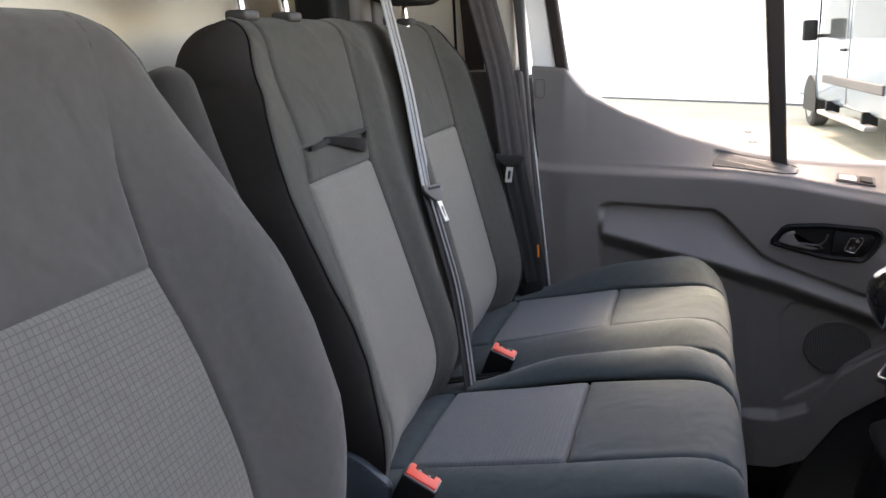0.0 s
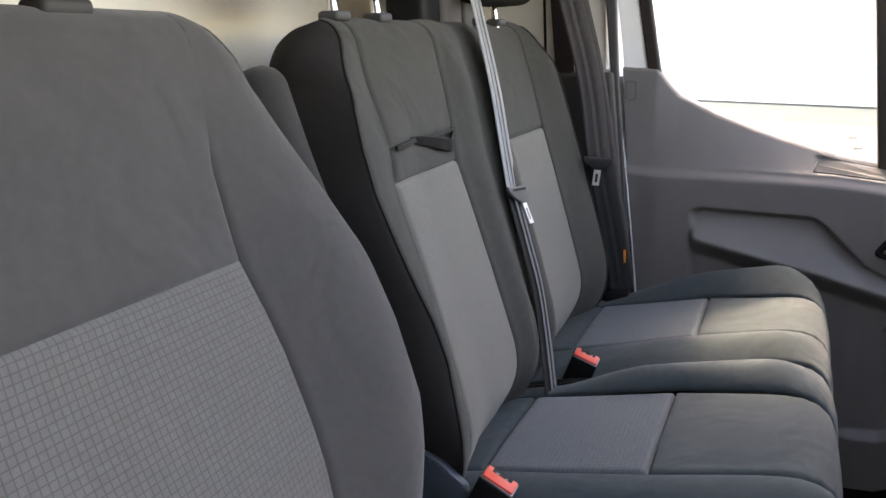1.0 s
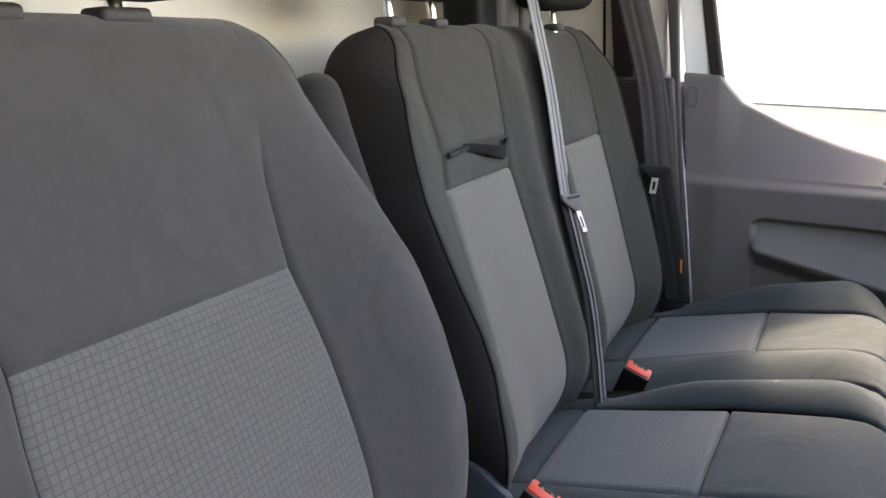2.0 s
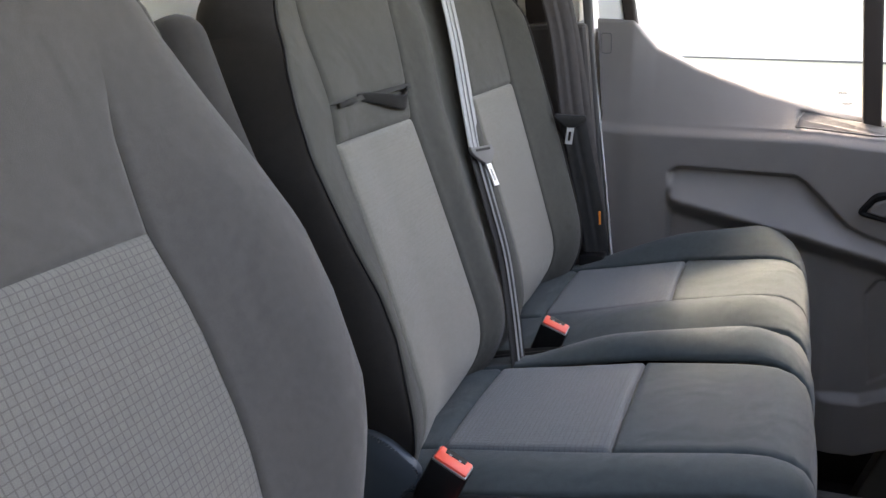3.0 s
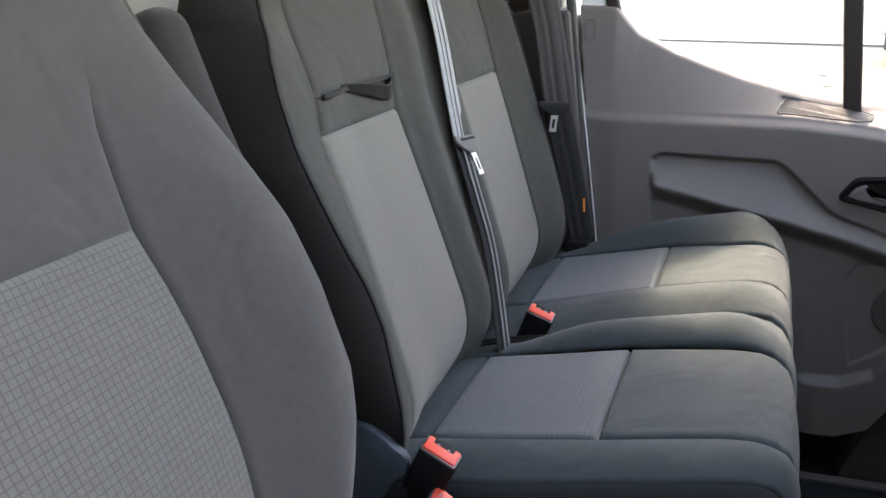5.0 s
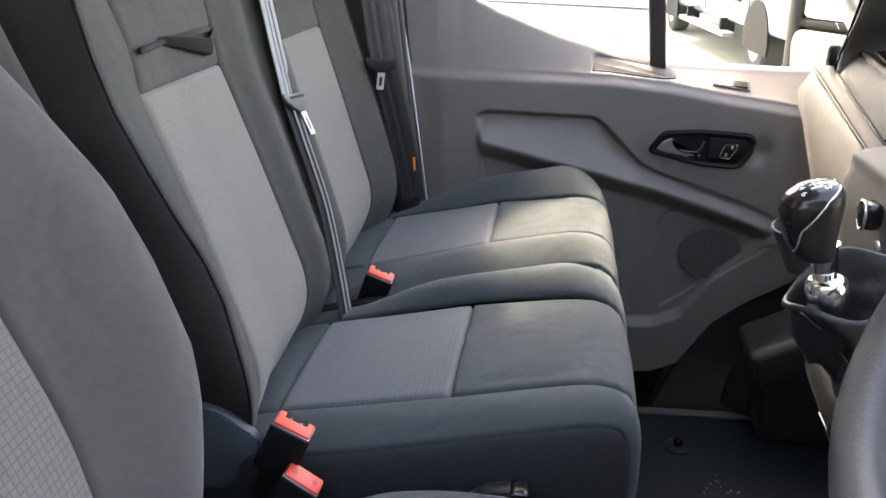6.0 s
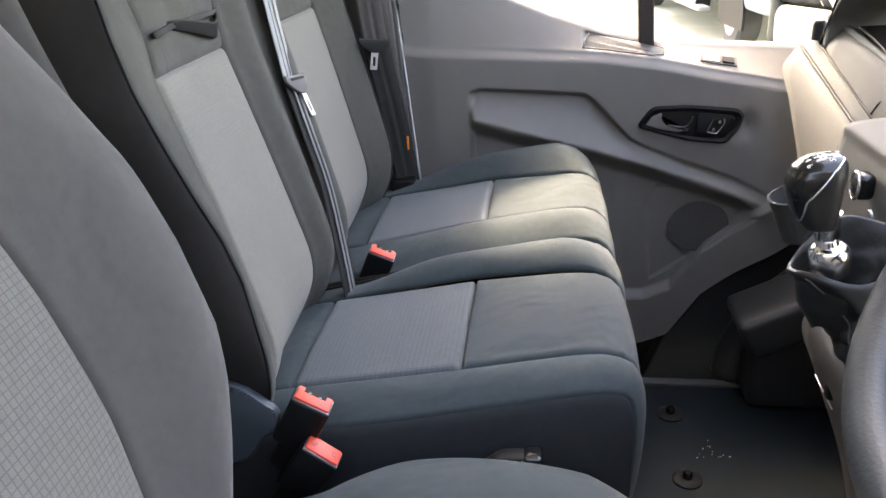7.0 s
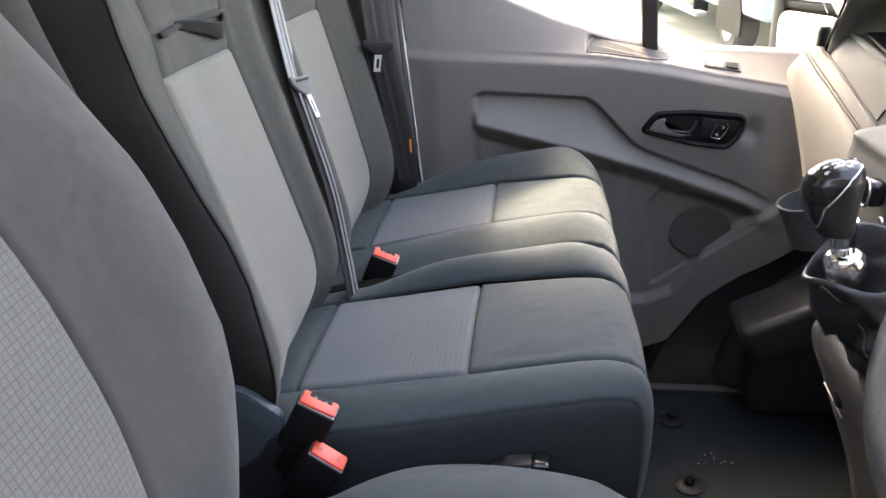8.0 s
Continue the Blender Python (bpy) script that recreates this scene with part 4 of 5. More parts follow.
gt.links.new(vor.outputs["Distance"], gmap.inputs["Value"])
gmix = gt.nodes.new("ShaderNodeMix")
gmix.data_type = "RGBA"
gmix.inputs[6].default_value, gmix.inputs[7].default_value = (0.010, 0.010, 0.010, 1), (0.075, 0.070, 0.068, 1)
gt.links.new(gmap.outputs[0], gmix.inputs[0])
gt.links.new(gmix.outputs[2], gt.nodes["Principled BSDF"].inputs["Base Color"])
circle = [(0.708 + 0.064 * math.cos(a), 0.310 + 0.058 * math.sin(a)) for a in np.linspace(0, 2 * math.pi, 40, endpoint=False)]
part("speaker_grille", prism_bm(circle, 0.004, on_door(1.7475), 0.002), grille_mat, door, "dark perforated speaker grille")

# inner handle: a frame round a deep cup, with lever and lock switch
def ring_bm(outer, inner, depth, m, bevel=0.0):
    """A flat frame between two polygons of as many points, raised by depth."""
    bm = bmesh.new()
    k = len(outer)
    lv_ = [[bm.verts.new((*p, h)) for p in poly] for poly, h in ((outer, 0), (outer, depth * 0.7), ([lerp(np.array(a), np.array(b), 0.35) for a, b in zip(outer, inner)], depth), (inner, depth * 0.75), (inner, 0))]
    for a, b in zip(lv_, lv_[1:]):
        for i in range(k):
            bm.faces.new((a[i], a[(i + 1) % k], b[(i + 1) % k], b[i]))
    bmesh.ops.transform(bm, matrix=m, verts=bm.verts)
    return bm


bez = [(0.564, 0.536), (0.592, 0.575), (0.661, 0.578), (0.756, 0.570), (0.769, 0.560), (0.764, 0.533), (0.739, 0.501), (0.667, 0.508)]
inn = [(0.574, 0.541), (0.596, 0.566), (0.661, 0.570), (0.752, 0.562), (0.761, 0.554), (0.755, 0.534), (0.735, 0.510), (0.670, 0.515)]
handle = part("handle_bezel", ring_bm(round_poly(bez, 0.012), round_poly(inn, 0.009), 0.012, on_door(1.727)), BLACK, door, "black handle surround", smooth=True)
tube_mesh("bezel_joint", [(x, 1.7215, z) for x, z in round_poly(bez, 0.012)], 0.0022, BLACK, handle, "dark joint round the surround", closed=True, seg=8)
part("handle_cup", prism_bm(round_poly(inn, 0.009), 0.002, on_door(1.7225)), BLACK, handle, "black hollow of the handle")
lv = part("lever", prism_bm(round_poly([(0.580, 0.5415), (0.593, 0.559), (0.610, 0.5645), (0.614, 0.551), (0.624, 0.5415), (0.656, 0.5365), (0.664, 0.530), (0.640, 0.526), (0.600, 0.534)], 0.004), 0.010, on_door(1.7205), 0.003, 3), DOOR_GREY, handle, "grey release lever", smooth=True)
tube_mesh("finger_bar", smooth_path([(0.622, 1.7125, 0.5410), (0.640, 1.7118, 0.5375), (0.656, 1.7118, 0.5370), (0.665, 1.7120, 0.545), (0.671, 1.714, 0.558)], 6), 0.0026, SATIN_BLACK, lv, "satin black edge of the lever", seg=10)
part("switch_plate", prism_bm(round_poly([(0.679, 0.519), (0.681, 0.565), (0.747, 0.5585), (0.754, 0.552), (0.748, 0.536), (0.730, 0.514)], 0.006), 0.006, on_door(1.7215), 0.002), BLACK, handle, "black plate round the lock switch", smooth=True)
key = round_poly([(0.700, 0.527), (0.711, 0.5535), (0.733, 0.5525), (0.7325, 0.543), (0.719, 0.522)], 0.004)
sw = part("lock_switch", prism_bm(key, 0.004, on_door(1.7160), 0.001), GLOSS_BLACK, handle, "lock switch with silver edge")
tube_mesh("switch_edge", [(x, 1.7122, z) for x, z in key[12:] + key[:8]], 0.0010, CHROME, sw, "silver edge", seg=6)
for cx, cz in ((0.7125, 0.5305), (0.7235, 0.5460)):
    part("lock_symbol", box_bm((cx - 0.0026, 1.7112, cz - 0.0026), (cx + 0.0026, 1.7122, cz + 0.0026), 0.0008, 1), GREY_METAL, sw, "grey lock symbol")
    part("lock_shackle", box_bm((cx - 0.0014, 1.7112, cz + 0.0028), (cx + 0.0016, 1.7122, cz + 0.0042), 0.0004, 1), GREY_METAL, sw)
# window switch and tray on the sloping sill
def on_sill(x, f, lift=0.0):
    lo, hi = float(ledge(x)), float(sill(x))
    z = lo + (hi - lo) * f
    return Vector((x, float(door_depth(x, z)) - lift * 0.5, z + lift * 0.87))


def sill_patch(name, outline, lift, mat, parent, label="", rnd=0.012):
    pts = round_poly(outline, rnd, 4)
    bm = bmesh.new()
    top = [bm.verts.new(on_sill(x, f, lift)) for x, f in pts]
    low = [bm.verts.new(on_sill(x, f, -0.004)) for x, f in pts]
    bm.faces.new(top)
    for k in range(len(pts)):
        bm.faces.new((top[k], low[k], low[(k + 1) % len(pts)], top[(k + 1) % len(pts)]))
    return part(name, bm, mat, parent, label)


tray_line = [(0.452, 0.10), (0.456, 0.45), (0.466, 0.80), (0.53, 0.86), (0.590, 0.86), (0.618, 0.62), (0.612, 0.22), (0.59, 0.10), (0.52, 0.08)]
tray = sill_patch("sill_tray", tray_line, 0.0012, TRIM_GREY, door, "shallow dark tray in the sill")
tube_mesh("tray_rim", [on_sill(x, f, 0.0015) for x, f in round_poly(tray_line, 0.012, 4)], 0.0014, DOOR_GREY, tray, closed=True, seg=8)
wsw = sill_patch("window_switch", [(0.684, 0.22), (0.688, 0.56), (0.757, 0.54), (0.755, 0.20)], 0.003, TRIM_GREY, door, "window switch with pale rocker")
sill_patch("switch_key", [(0.727, 0.27), (0.728, 0.48), (0.751, 0.47), (0.750, 0.26)], 0.006, BLACK, wsw)
sill_patch("switch_blank", [(0.690, 0.28), (0.692, 0.49), (0.722, 0.48), (0.721, 0.27)], 0.0045, PILLAR, wsw, "pale rocker")

tube_mesh("airbag_plate", [(x, float(door_depth(x, z)) - 0.0003, z) for x, z in round_poly([(0.083, 0.838), (0.102, 0.837), (0.101, 0.876), (0.080, 0.877)], 0.006)], 0.0009, TRIM_GREY, door, "outline of a small moulded plate", closed=True, seg=6)
# upper frame
white_frame = [(0.074, 0.88), (0.126, 0.88), (0.106, 1.039), (0.075, 1.40), (0.03, 1.40), (0.052, 1.10)]
part("window_frame", prism_bm(white_frame, 0.03, on_door(1.825), 0.006), WHITE, door, "white painted frame")
part("rear_seal", prism_bm([(0.127, 0.87), (0.153, 0.87), (0.128, 1.039), (0.095, 1.40), (0.070, 1.40), (0.103, 1.039)], 0.025, on_door(1.815), 0.005), BROWN_BLACK, door, "brown-black rubber window seal")
part("window_post", prism_bm([(0.5675, 0.672), (0.5985, 0.668), (0.5745, 1.012), (0.547, 1.40), (0.513, 1.40), (0.540, 1.012)], 0.025, on_door(1.815), 0.004), BROWN_BLACK, door, "dark upright between the panes")
part("top_frame", box_bm((0.0, 1.76, 1.28), (0.66, 1.85, 1.455), 0.01), BLACK, door, "black door frame over the window")
gp = part("pane", prism_bm([(0.15, 0.86), (0.56, 0.66), (0.53, 1.38), (0.10, 1.38)], 0.004, on_door(1.805)), GLASS, door, "clear side window")
gp.visible_shadow = False
gp = part("pane", prism_bm([(0.59, 0.66), (1.0, 0.60), (0.585, 1.36), (0.55, 1.36)], 0.004, on_door(1.805)), GLASS, door, "clear quarter window")
gp.visible_shadow = False
tube_mesh("edge_strip", [(0.070 + (0.898 - z) * 0.0915 + 0.003 * math.sin((z - 0.4) * 6), 1.722, z) for z in np.linspace(0.40, 0.90, 24)], 0.0014, WHITE, door, "pale edge of the door shut", seg=8)

# ---- pillar, bulkhead, roof, floor ----
tagged(part("wall_pillar", prism_bm([(-0.40, 0.30), (0.11, 0.30), (0.068, 0.90), (-0.40, 0.90)], 0.03, on_door(1.73), 0.008), PILLAR_LOW), "grey-brown plastic lower pillar trim", "pillar", kind="structure")
tagged(part("wall_pillar_upper", prism_bm([(-0.40, 0.903), (0.05, 0.903), (0.048, 1.45), (-0.40, 1.45)], 0.03, on_door(1.755), 0.004), PILLAR), "pale pillar trim", "pillar", kind="structure")
tagged(part("trim_slot", prism_bm([(-0.058, 0.904), (-0.018, 0.904), (-0.045, 1.40), (-0.085, 1.40)], 0.006, on_door(1.727)), BROWN_BLACK), "dark brown belt slot in the pillar", "trim", kind="structure")
tagged(part("trim_seam", prism_bm([(-0.083, 0.904), (-0.077, 0.904), (-0.078, 1.40), (-0.084, 1.40)], 0.003, on_door(1.727)), BLACK), "dark joint in the pillar trim", "trim", kind="structure")
tagged(part("trim_seal", prism_bm([(0.050, 0.40), (0.062, 0.88), (0.050, 1.05), (0.054, 1.40), (0.072, 1.40), (0.072, 1.05), (0.078, 0.88), (0.11, 0.40)][::-1], 0.016, on_door(1.728), 0.004), TRIM_GREY), "dark rubber door seal", "trim", kind="structure")
tagged(part("wall_bulkhead", box_bm((-0.36, -0.1, -0.65), (-0.32, 1.9, 1.62)), CREAM), "cream painted steel bulkhead", "wall", kind="structure")
tagged(part("wall_far_side", box_bm((-0.45, 1.765, -0.65), (0.055, 1.90, 1.6)), WHITE), "white van body side", "wall", kind="structure")
tagged(part("ceiling", box_bm((-0.45, 0.02, 1.46), (0.56, 1.86, 1.52), 0.01), ROOF), "pale fabric headliner", "ceiling", kind="structure")
tagged(part("roof", box_bm((-0.45, -0.02, 1.53), (0.58, 1.92, 1.56), 0.01), WHITE), "white van roof", "roof", kind="structure")
tagged(part("floor", box_bm((-0.45, 0.16, -0.05), (1.25, 1.60, 0.0), 0.004), RUBBER), "black rubber mat on the cab floor", "floor", kind="structure")
tagged(part("floor_sill", box_bm((0.05, 1.603, -0.03), (1.1, 1.625, 0.004), 0.003), TRIM_GREY), "dark grey strip along the door sill", "sill", kind="structure")
tagged(part("floor_step", box_bm((-0.4, 1.627, -0.30), (1.1, 1.90, -0.12), 0.01), BLACK), "black plastic entry step", "step", kind="structure")
tagged(part("wall_sill_outer", box_bm((-0.4, 1.86, -0.45), (1.3, 1.91, 0.0)), BLACK), "black plastic van sill", "wall", kind="structure")
tagged(part("wall_driver_pillar", box_bm((-0.42, 0.0, -0.4), (-0.22, 0.10, 1.5), 0.01), PILLAR), "pale pillar trim on the driver's side", "pillar", kind="structure")
for k, (y0, nm) in enumerate(((1.70, "wall_pillar_front"), (0.06, "wall_pillar_front_driver"))):
    bm = prism_bm([(1.02, 0.62), (1.16, 0.62), (0.54, 1.47), (0.44, 1.47)], 0.10, on_door(y0 + 0.10), 0.01)
    tagged(part(nm, bm, PILLAR), "pale windscreen pillar trim", "pillar", kind="structure")
tagged(part("wall_firewall", box_bm((1.22, 0.0, -0.4), (1.27, 1.86, 0.62)), BLACK), "black footwell front wall", "wall", kind="structure")
for cx, cy in ((0.636, 1.494), (0.637, 1.296)):
    st = thing("mat_fixing", "black plastic mat fixing stud on the floor", "mat fixing", "mat fixings", at=(cx, cy, 0.0))
    part("washer", lathe_bm([(0.026, -0.001), (0.026, 0.003), (0.018, 0.006), (0.012, 0.006)], Matrix()), BLACK, st, smooth=True)
    part("knob", lathe_bm([(0.009, 0.005), (0.008, 0.016), (0.006, 0.018)], Matrix()), GLOSS_BLACK, st, smooth=True)

tagged(part("wall_kick_panel", prism_bm([(0.60, -0.12), (1.24, -0.12), (1.24, 0.62), (0.99, 0.62), (0.93, 0.31), (0.74, 0.16), (0.66, 0.05)], 0.05, on_door(1.80), 0.006), FOOTWELL), "black kick panel in the footwell", "panel", kind="structure")
tagged(part("wall_step_front", box_bm((1.05, 1.60, -0.35), (1.24, 1.88, 0.1)), BLACK), "black plastic step well end", "panel", kind="structure")

# unseen cargo body, added to shade the ground beside the cab
tagged(part("wall_cargo_body", box_bm((-3.9, -0.02, -0.40), (-0.47, 1.92, 1.95), 0.04, 3), WHITE), "unseen white van body behind the cab", "wall", kind="structure")
# unseen wall, added to cut low light from the driver's side
tagged(part("wall_light_block", box_bm((-3.0, -1.75, -0.55), (3.4, -1.55, 2.0), 0.02), WALL_DARK), "unseen dark wall added behind the open door to block low light", "wall", kind="structure")
# unseen open door, added to hold back sky light from the front
swing = Matrix.Translation((1.06, -0.02, 0)) @ Matrix.Rotation(radians(72), 4, "Z")
tagged(part("wall_driver_door", box_bm((-1.02, -0.06, -0.42), (0.0, 0.06, 0.72), 0.02, 3, swing), DOOR_GREY), "unseen open driver's door with grey trim", "door", kind="structure")

# ---- dashboard ----
dash = thing("dashboard", "grey plastic dashboard lit by the sun", "dashboard", kind="structure")


def sweep(name, prof, y0, y1, mat, parent, label="", n=14, bend=None, seg=10):
    """A profile of (x, z), closed along its back, drawn out along y."""
    C = smooth_path(prof, seg)
    verts, faces = [], []
    for i in range(n):
        f = i / (n - 1)
        y = y0 + (y1 - y0) * f
        for x, z in C:
            dx, dz = bend(f) if bend else (0, 0)
            verts.append((x + dx, y, z + dz))
    k = len(C)
    for i in range(n - 1):
        for j in range(k - 1):
            faces.append((i * k + j, i * k + j + 1, (i + 1) * k + j + 1, (i + 1) * k + j))
    faces.append(tuple(range(k))[::-1])
    faces.append(tuple((n - 1) * k + j for j in range(k)))
    ob = mesh_object(name, verts, faces, mat, parent, label)
    for p in ob.data.polygons[-2:]:
        p.use_smooth = False
    return ob


def droop(rate, y_far, y_near):
    """The dashboard sinks towards the middle of the cab."""
    def f(y):
        return 0.0, -rate * (y_far - max(min(y, y_far), y_near))
    return f


def along(fn, y0, y1):
    return lambda f: fn(y0 + (y1 - y0) * f)


d1, d2 = droop(0.238, 1.65, 1.0), droop(0.25, 1.57, 1.0)
END = 1.657
sweep("upper_pad", [(1.22, 0.745), (1.0, 0.758), (0.89, 0.757), (0.858, 0.748), (0.846, 0.736), (0.836, 0.712), (0.840, 0.704)], 0.05, END, DASH_GREY, dash, "sunlit grey upper pad", 40, along(d1, 0.05, END))
face = sweep("glovebox_face", [(0.86, 0.708), (0.838, 0.702), (0.826, 0.672), (0.826, 0.61), (0.836, 0.54), (0.848, 0.47), (0.868, 0.42), (0.95, 0.40), (1.2, 0.39)], 0.05, END, DASH_GREY, dash, "grey dashboard face", 40, along(d1, 0.05, END))
# the face's far end slants in towards its foot
for v in face.data.vertices:
    if v.co.y > 1.35 and v.co.z < 0.66:
        v.co.y -= 0.45 * (0.66 - v.co.z) * (v.co.y - 1.35) / (END - 1.35)
    if v.co.y > 1.5:
        v.co.y += 0.045 * (v.co.y - 1.5) / (END - 1.5) * math.exp(-((v.co.z - 0.650) / 0.032) ** 2)
tube_mesh("pad_bead", [(0.8345, y, 0.7065 + d1(y)[1]) for y in np.linspace(0.6, END - 0.004, 40)], 0.0024, BLACK, dash, "dark joint under the pad", seg=10)
tube_mesh("pod_joint", [(0.8435, y, 0.7165 + d2(y)[1]) for y in np.linspace(0.62, 1.572, 40)], 0.0022, BLACK, dash, "dark joint under the pod", seg=10)
base = sweep("pod_base", [(0.98, 0.69), (0.852, 0.710), (0.846, 0.718), (0.850, 0.733), (0.862, 0.748), (0.878, 0.755), (0.90, 0.752), (0.97, 0.745)], 0.62, 1.545, DASH_GREY, dash, "grey lower half of the pod", 30, along(d2, 0.62, 1.545))
for v in base.data.vertices:
    v.co.z += 0.13 * max(1.542 - v.co.y, 0.0) * float(ss(0.722, 0.750, v.co.z - d2(v.co.y)[1]))
tube_mesh("pod_lip", [(0.872, y, 0.754 + d2(y)[1] + 0.13 * (1.542 - y)) for y in np.linspace(0.66, 1.540, 30)], 0.0058, DASH_GREY, dash, "pale lip of the pod", seg=12)
on_pod = Matrix(((0, 0, 1, 0.842), (1, 0, 0, 0), (0, 1, 0, 0), (0, 0, 0, 1)))
cheek = smooth_path([(1.583, 0.712), (1.572, 0.735), (1.548, 0.765), (1.510, 0.806), (1.47, 0.87), (1.44, 0.95)], 5).tolist() + smooth_path([(1.415, 0.95), (1.450, 0.87), (1.492, 0.805), (1.520, 0.775), (1.538, 0.750), (1.546, 0.712)], 5).tolist()
part("pod_end", prism_bm(cheek, 0.22, on_pod, 0.010, 3), DASH_GREY, dash, "rounded end of the pod", smooth=True)
tube_mesh("panel_joint", [(0.8440, 1.323, 0.652), (0.8480, 1.311, 0.672), (0.8600, 1.300, 0.692)], 0.0016, BLACK, dash, "dark joint across the pod", seg=8)
tube_mesh("panel_joint", [(0.8300, 1.330, 0.572), (0.8270, 1.317, 0.586), (0.8255, 1.302, 0.602), (0.8290, 1.288, 0.616)], 0.0016, BLACK, dash, "dark joint beside the glovebox", seg=8)
part("pod_hollow", box_bm((0.935, 0.62, 0.60), (0.96, 1.50, 0.96), 0.004, 1), TRIM_GREY, dash, "dark hollow of the pod")
part("pod_shelf", box_bm((0.872, 0.62, 0.735), (0.94, 1.49, 0.74), 0.002, 1, Matrix.Translation((0, 1.5, 0.76)) @ Matrix.Rotation(math.atan(0.18), 4, "X") @ Matrix.Translation((0, -1.5, -0.74))), BLACK, dash, "dark floor of the hollow")
part("pod_hood", box_bm((0.85, 0.62, 0.94), (1.06, 1.46, 0.97), 0.014, 3), DASH_GREY, dash, "grey hood of the pod", smooth=True)
part("sensor", lathe_bm([(0.011, 0.0), (0.011, 0.026), (0.008, 0.032), (0.002, 0.033)], Matrix.Translation((0.845, 1.590, 0.722))), BLACK, dash, "small black sensor cap", smooth=True)
sweep("lower_knee", [(0.95, 0.46), (0.90, 0.40), (0.93, 0.30), (1.02, 0.22), (1.2, 0.18)], 0.05, 1.55, FOOTWELL, dash, "black lower panel", 30)
tilt = Matrix.Translation((0.748, 0, 0.199)) @ Matrix.Rotation(radians(-26), 4, "Y")
part("duct", box_bm((0.0, 1.50, -0.09), (0.36, 1.64, 0.0), 0.018, 4, tilt), FOOTWELL, dash, "black duct in the footwell", smooth=True)
tube_mesh("duct_bend", smooth_path([(1.02, 1.665, 0.31), (0.93, 1.665, 0.235), (0.85, 1.665, 0.155), (0.80, 1.66, 0.07), (0.785, 1.655, 0.0)], 8), 0.042, FOOTWELL, dash, "black curved duct", seg=16)
part("duct_foot", box_bm((0.79, 1.52, 0.0), (0.98, 1.62, 0.20), 0.02, 4), FOOTWELL, dash, smooth=True)

# centre console with the gear lever
con = thing("centre_console", "dark grey centre console carrying the gear lever", "console", kind="structure")
sweep("console_face", [(0.95, 0.66), (0.82, 0.645), (0.75, 0.622), (0.69, 0.588), (0.652, 0.562), (0.642, 0.535), (0.664, 0.478), (0.712, 0.349), (0.755, 0.15), (0.765, 0.0)], 0.60, 0.895, CONSOLE, con, "dark grey plastic console")
sweep("stack_face", [(0.95, 0.72), (0.74, 0.715), (0.712, 0.69), (0.71, 0.63), (0.735, 0.55), (0.80, 0.42), (0.86, 0.40)], 0.899, 1.06, DASH_GREY, con, "grey centre stack")
part("cup_holder", lathe_bm([(0.020, 0.0), (0.036, 0.004), (0.045, 0.085), (0.047, 0.092), (0.043, 0.093), (0.034, 0.02), (0.002, 0.018)], Matrix.Translation((0.668, 1.0, 0.595)) @ Matrix.Rotation(radians(-16), 4, "Y") @ Matrix.Diagonal((0.69, 0.69, 0.59, 1))), TYRE, con, "dark grey cup holder", smooth=True)
part("cup_arm", box_bm((0.68, 0.975, 0.580), (0.76, 1.025, 0.612), 0.01, 3), TRIM_GREY, con, smooth=True)
sock = part("socket_cap", box_bm((0.690, 0.938, 0.659), (0.709, 0.962, 0.687), 0.007, 4), GLOSS_BLACK, con, "gloss black socket cap", smooth=True)
tube_mesh("socket_ring", [(0.691, 0.95 + 0.011 * math.cos(a), 0.673 + 0.0145 * math.sin(a)) for a in np.linspace(0, 2 * math.pi, 28, endpoint=False)], 0.0018, CHROME, sock, closed=True, seg=8)
tube_mesh("trim_strip", [(0.704 + 0.05 * f, 0.935, 0.652 - 0.10 * f) for f in np.linspace(0, 1, 8)], 0.003, CHROME, con, "chrome trim strip", seg=8)
part("slot", box_bm((0.6535, 0.832, 0.486), (0.668, 0.846, 0.502), 0.004, 2), BLACK, con, "dark slot in the console", smooth=True)
tube_mesh("slot_edge", [(0.6612, 0.889, 0.4818), (0.6639, 0.868, 0.4746), (0.6663, 0.846, 0.4679)], 0.0009, STEEL, con, "bright edge of a slot", seg=6)

lever = thing("gear_lever", "black gear lever with six-speed knob and leather gaiter", "gear lever", at=(0.59, 0.73, 0.70))
KNOB = np.array([(-0.0300, 0.0060, 0.0105, 0.0105), (-0.0285, 0.0055, 0.0140, 0.0135), (-0.0240, 0.0040, 0.0165, 0.0160), (-0.0150, 0.0010, 0.0195, 0.0185), (-0.0040, -0.0012, 0.0220, 0.0205), (0.0070, -0.0016, 0.0234, 0.0215),
                 (0.0140, -0.0010, 0.0230, 0.0210), (0.0200, 0.0005, 0.0205, 0.0188), (0.0245, 0.0020, 0.0160, 0.0148), (0.0272, 0.0030, 0.0100, 0.0092), (0.0284, 0.0035, 0.0012, 0.0012)])
KNOB[:, 2:] *= 0.87
KH = np.concatenate([[0], np.cumsum(np.hypot(np.diff(KNOB[:, 0]), np.diff(KNOB[:, 2])))])
KH /= KH[-1]
KC = Vector((-0.0180, -0.010, 0.0470))


def knob_ring(h):
    """Height, middle and half widths of the knob at h, 0 at its foot and 1 at its crown."""
    return [float(np.interp(h, KH, KNOB[:, c])) for c in range(4)]


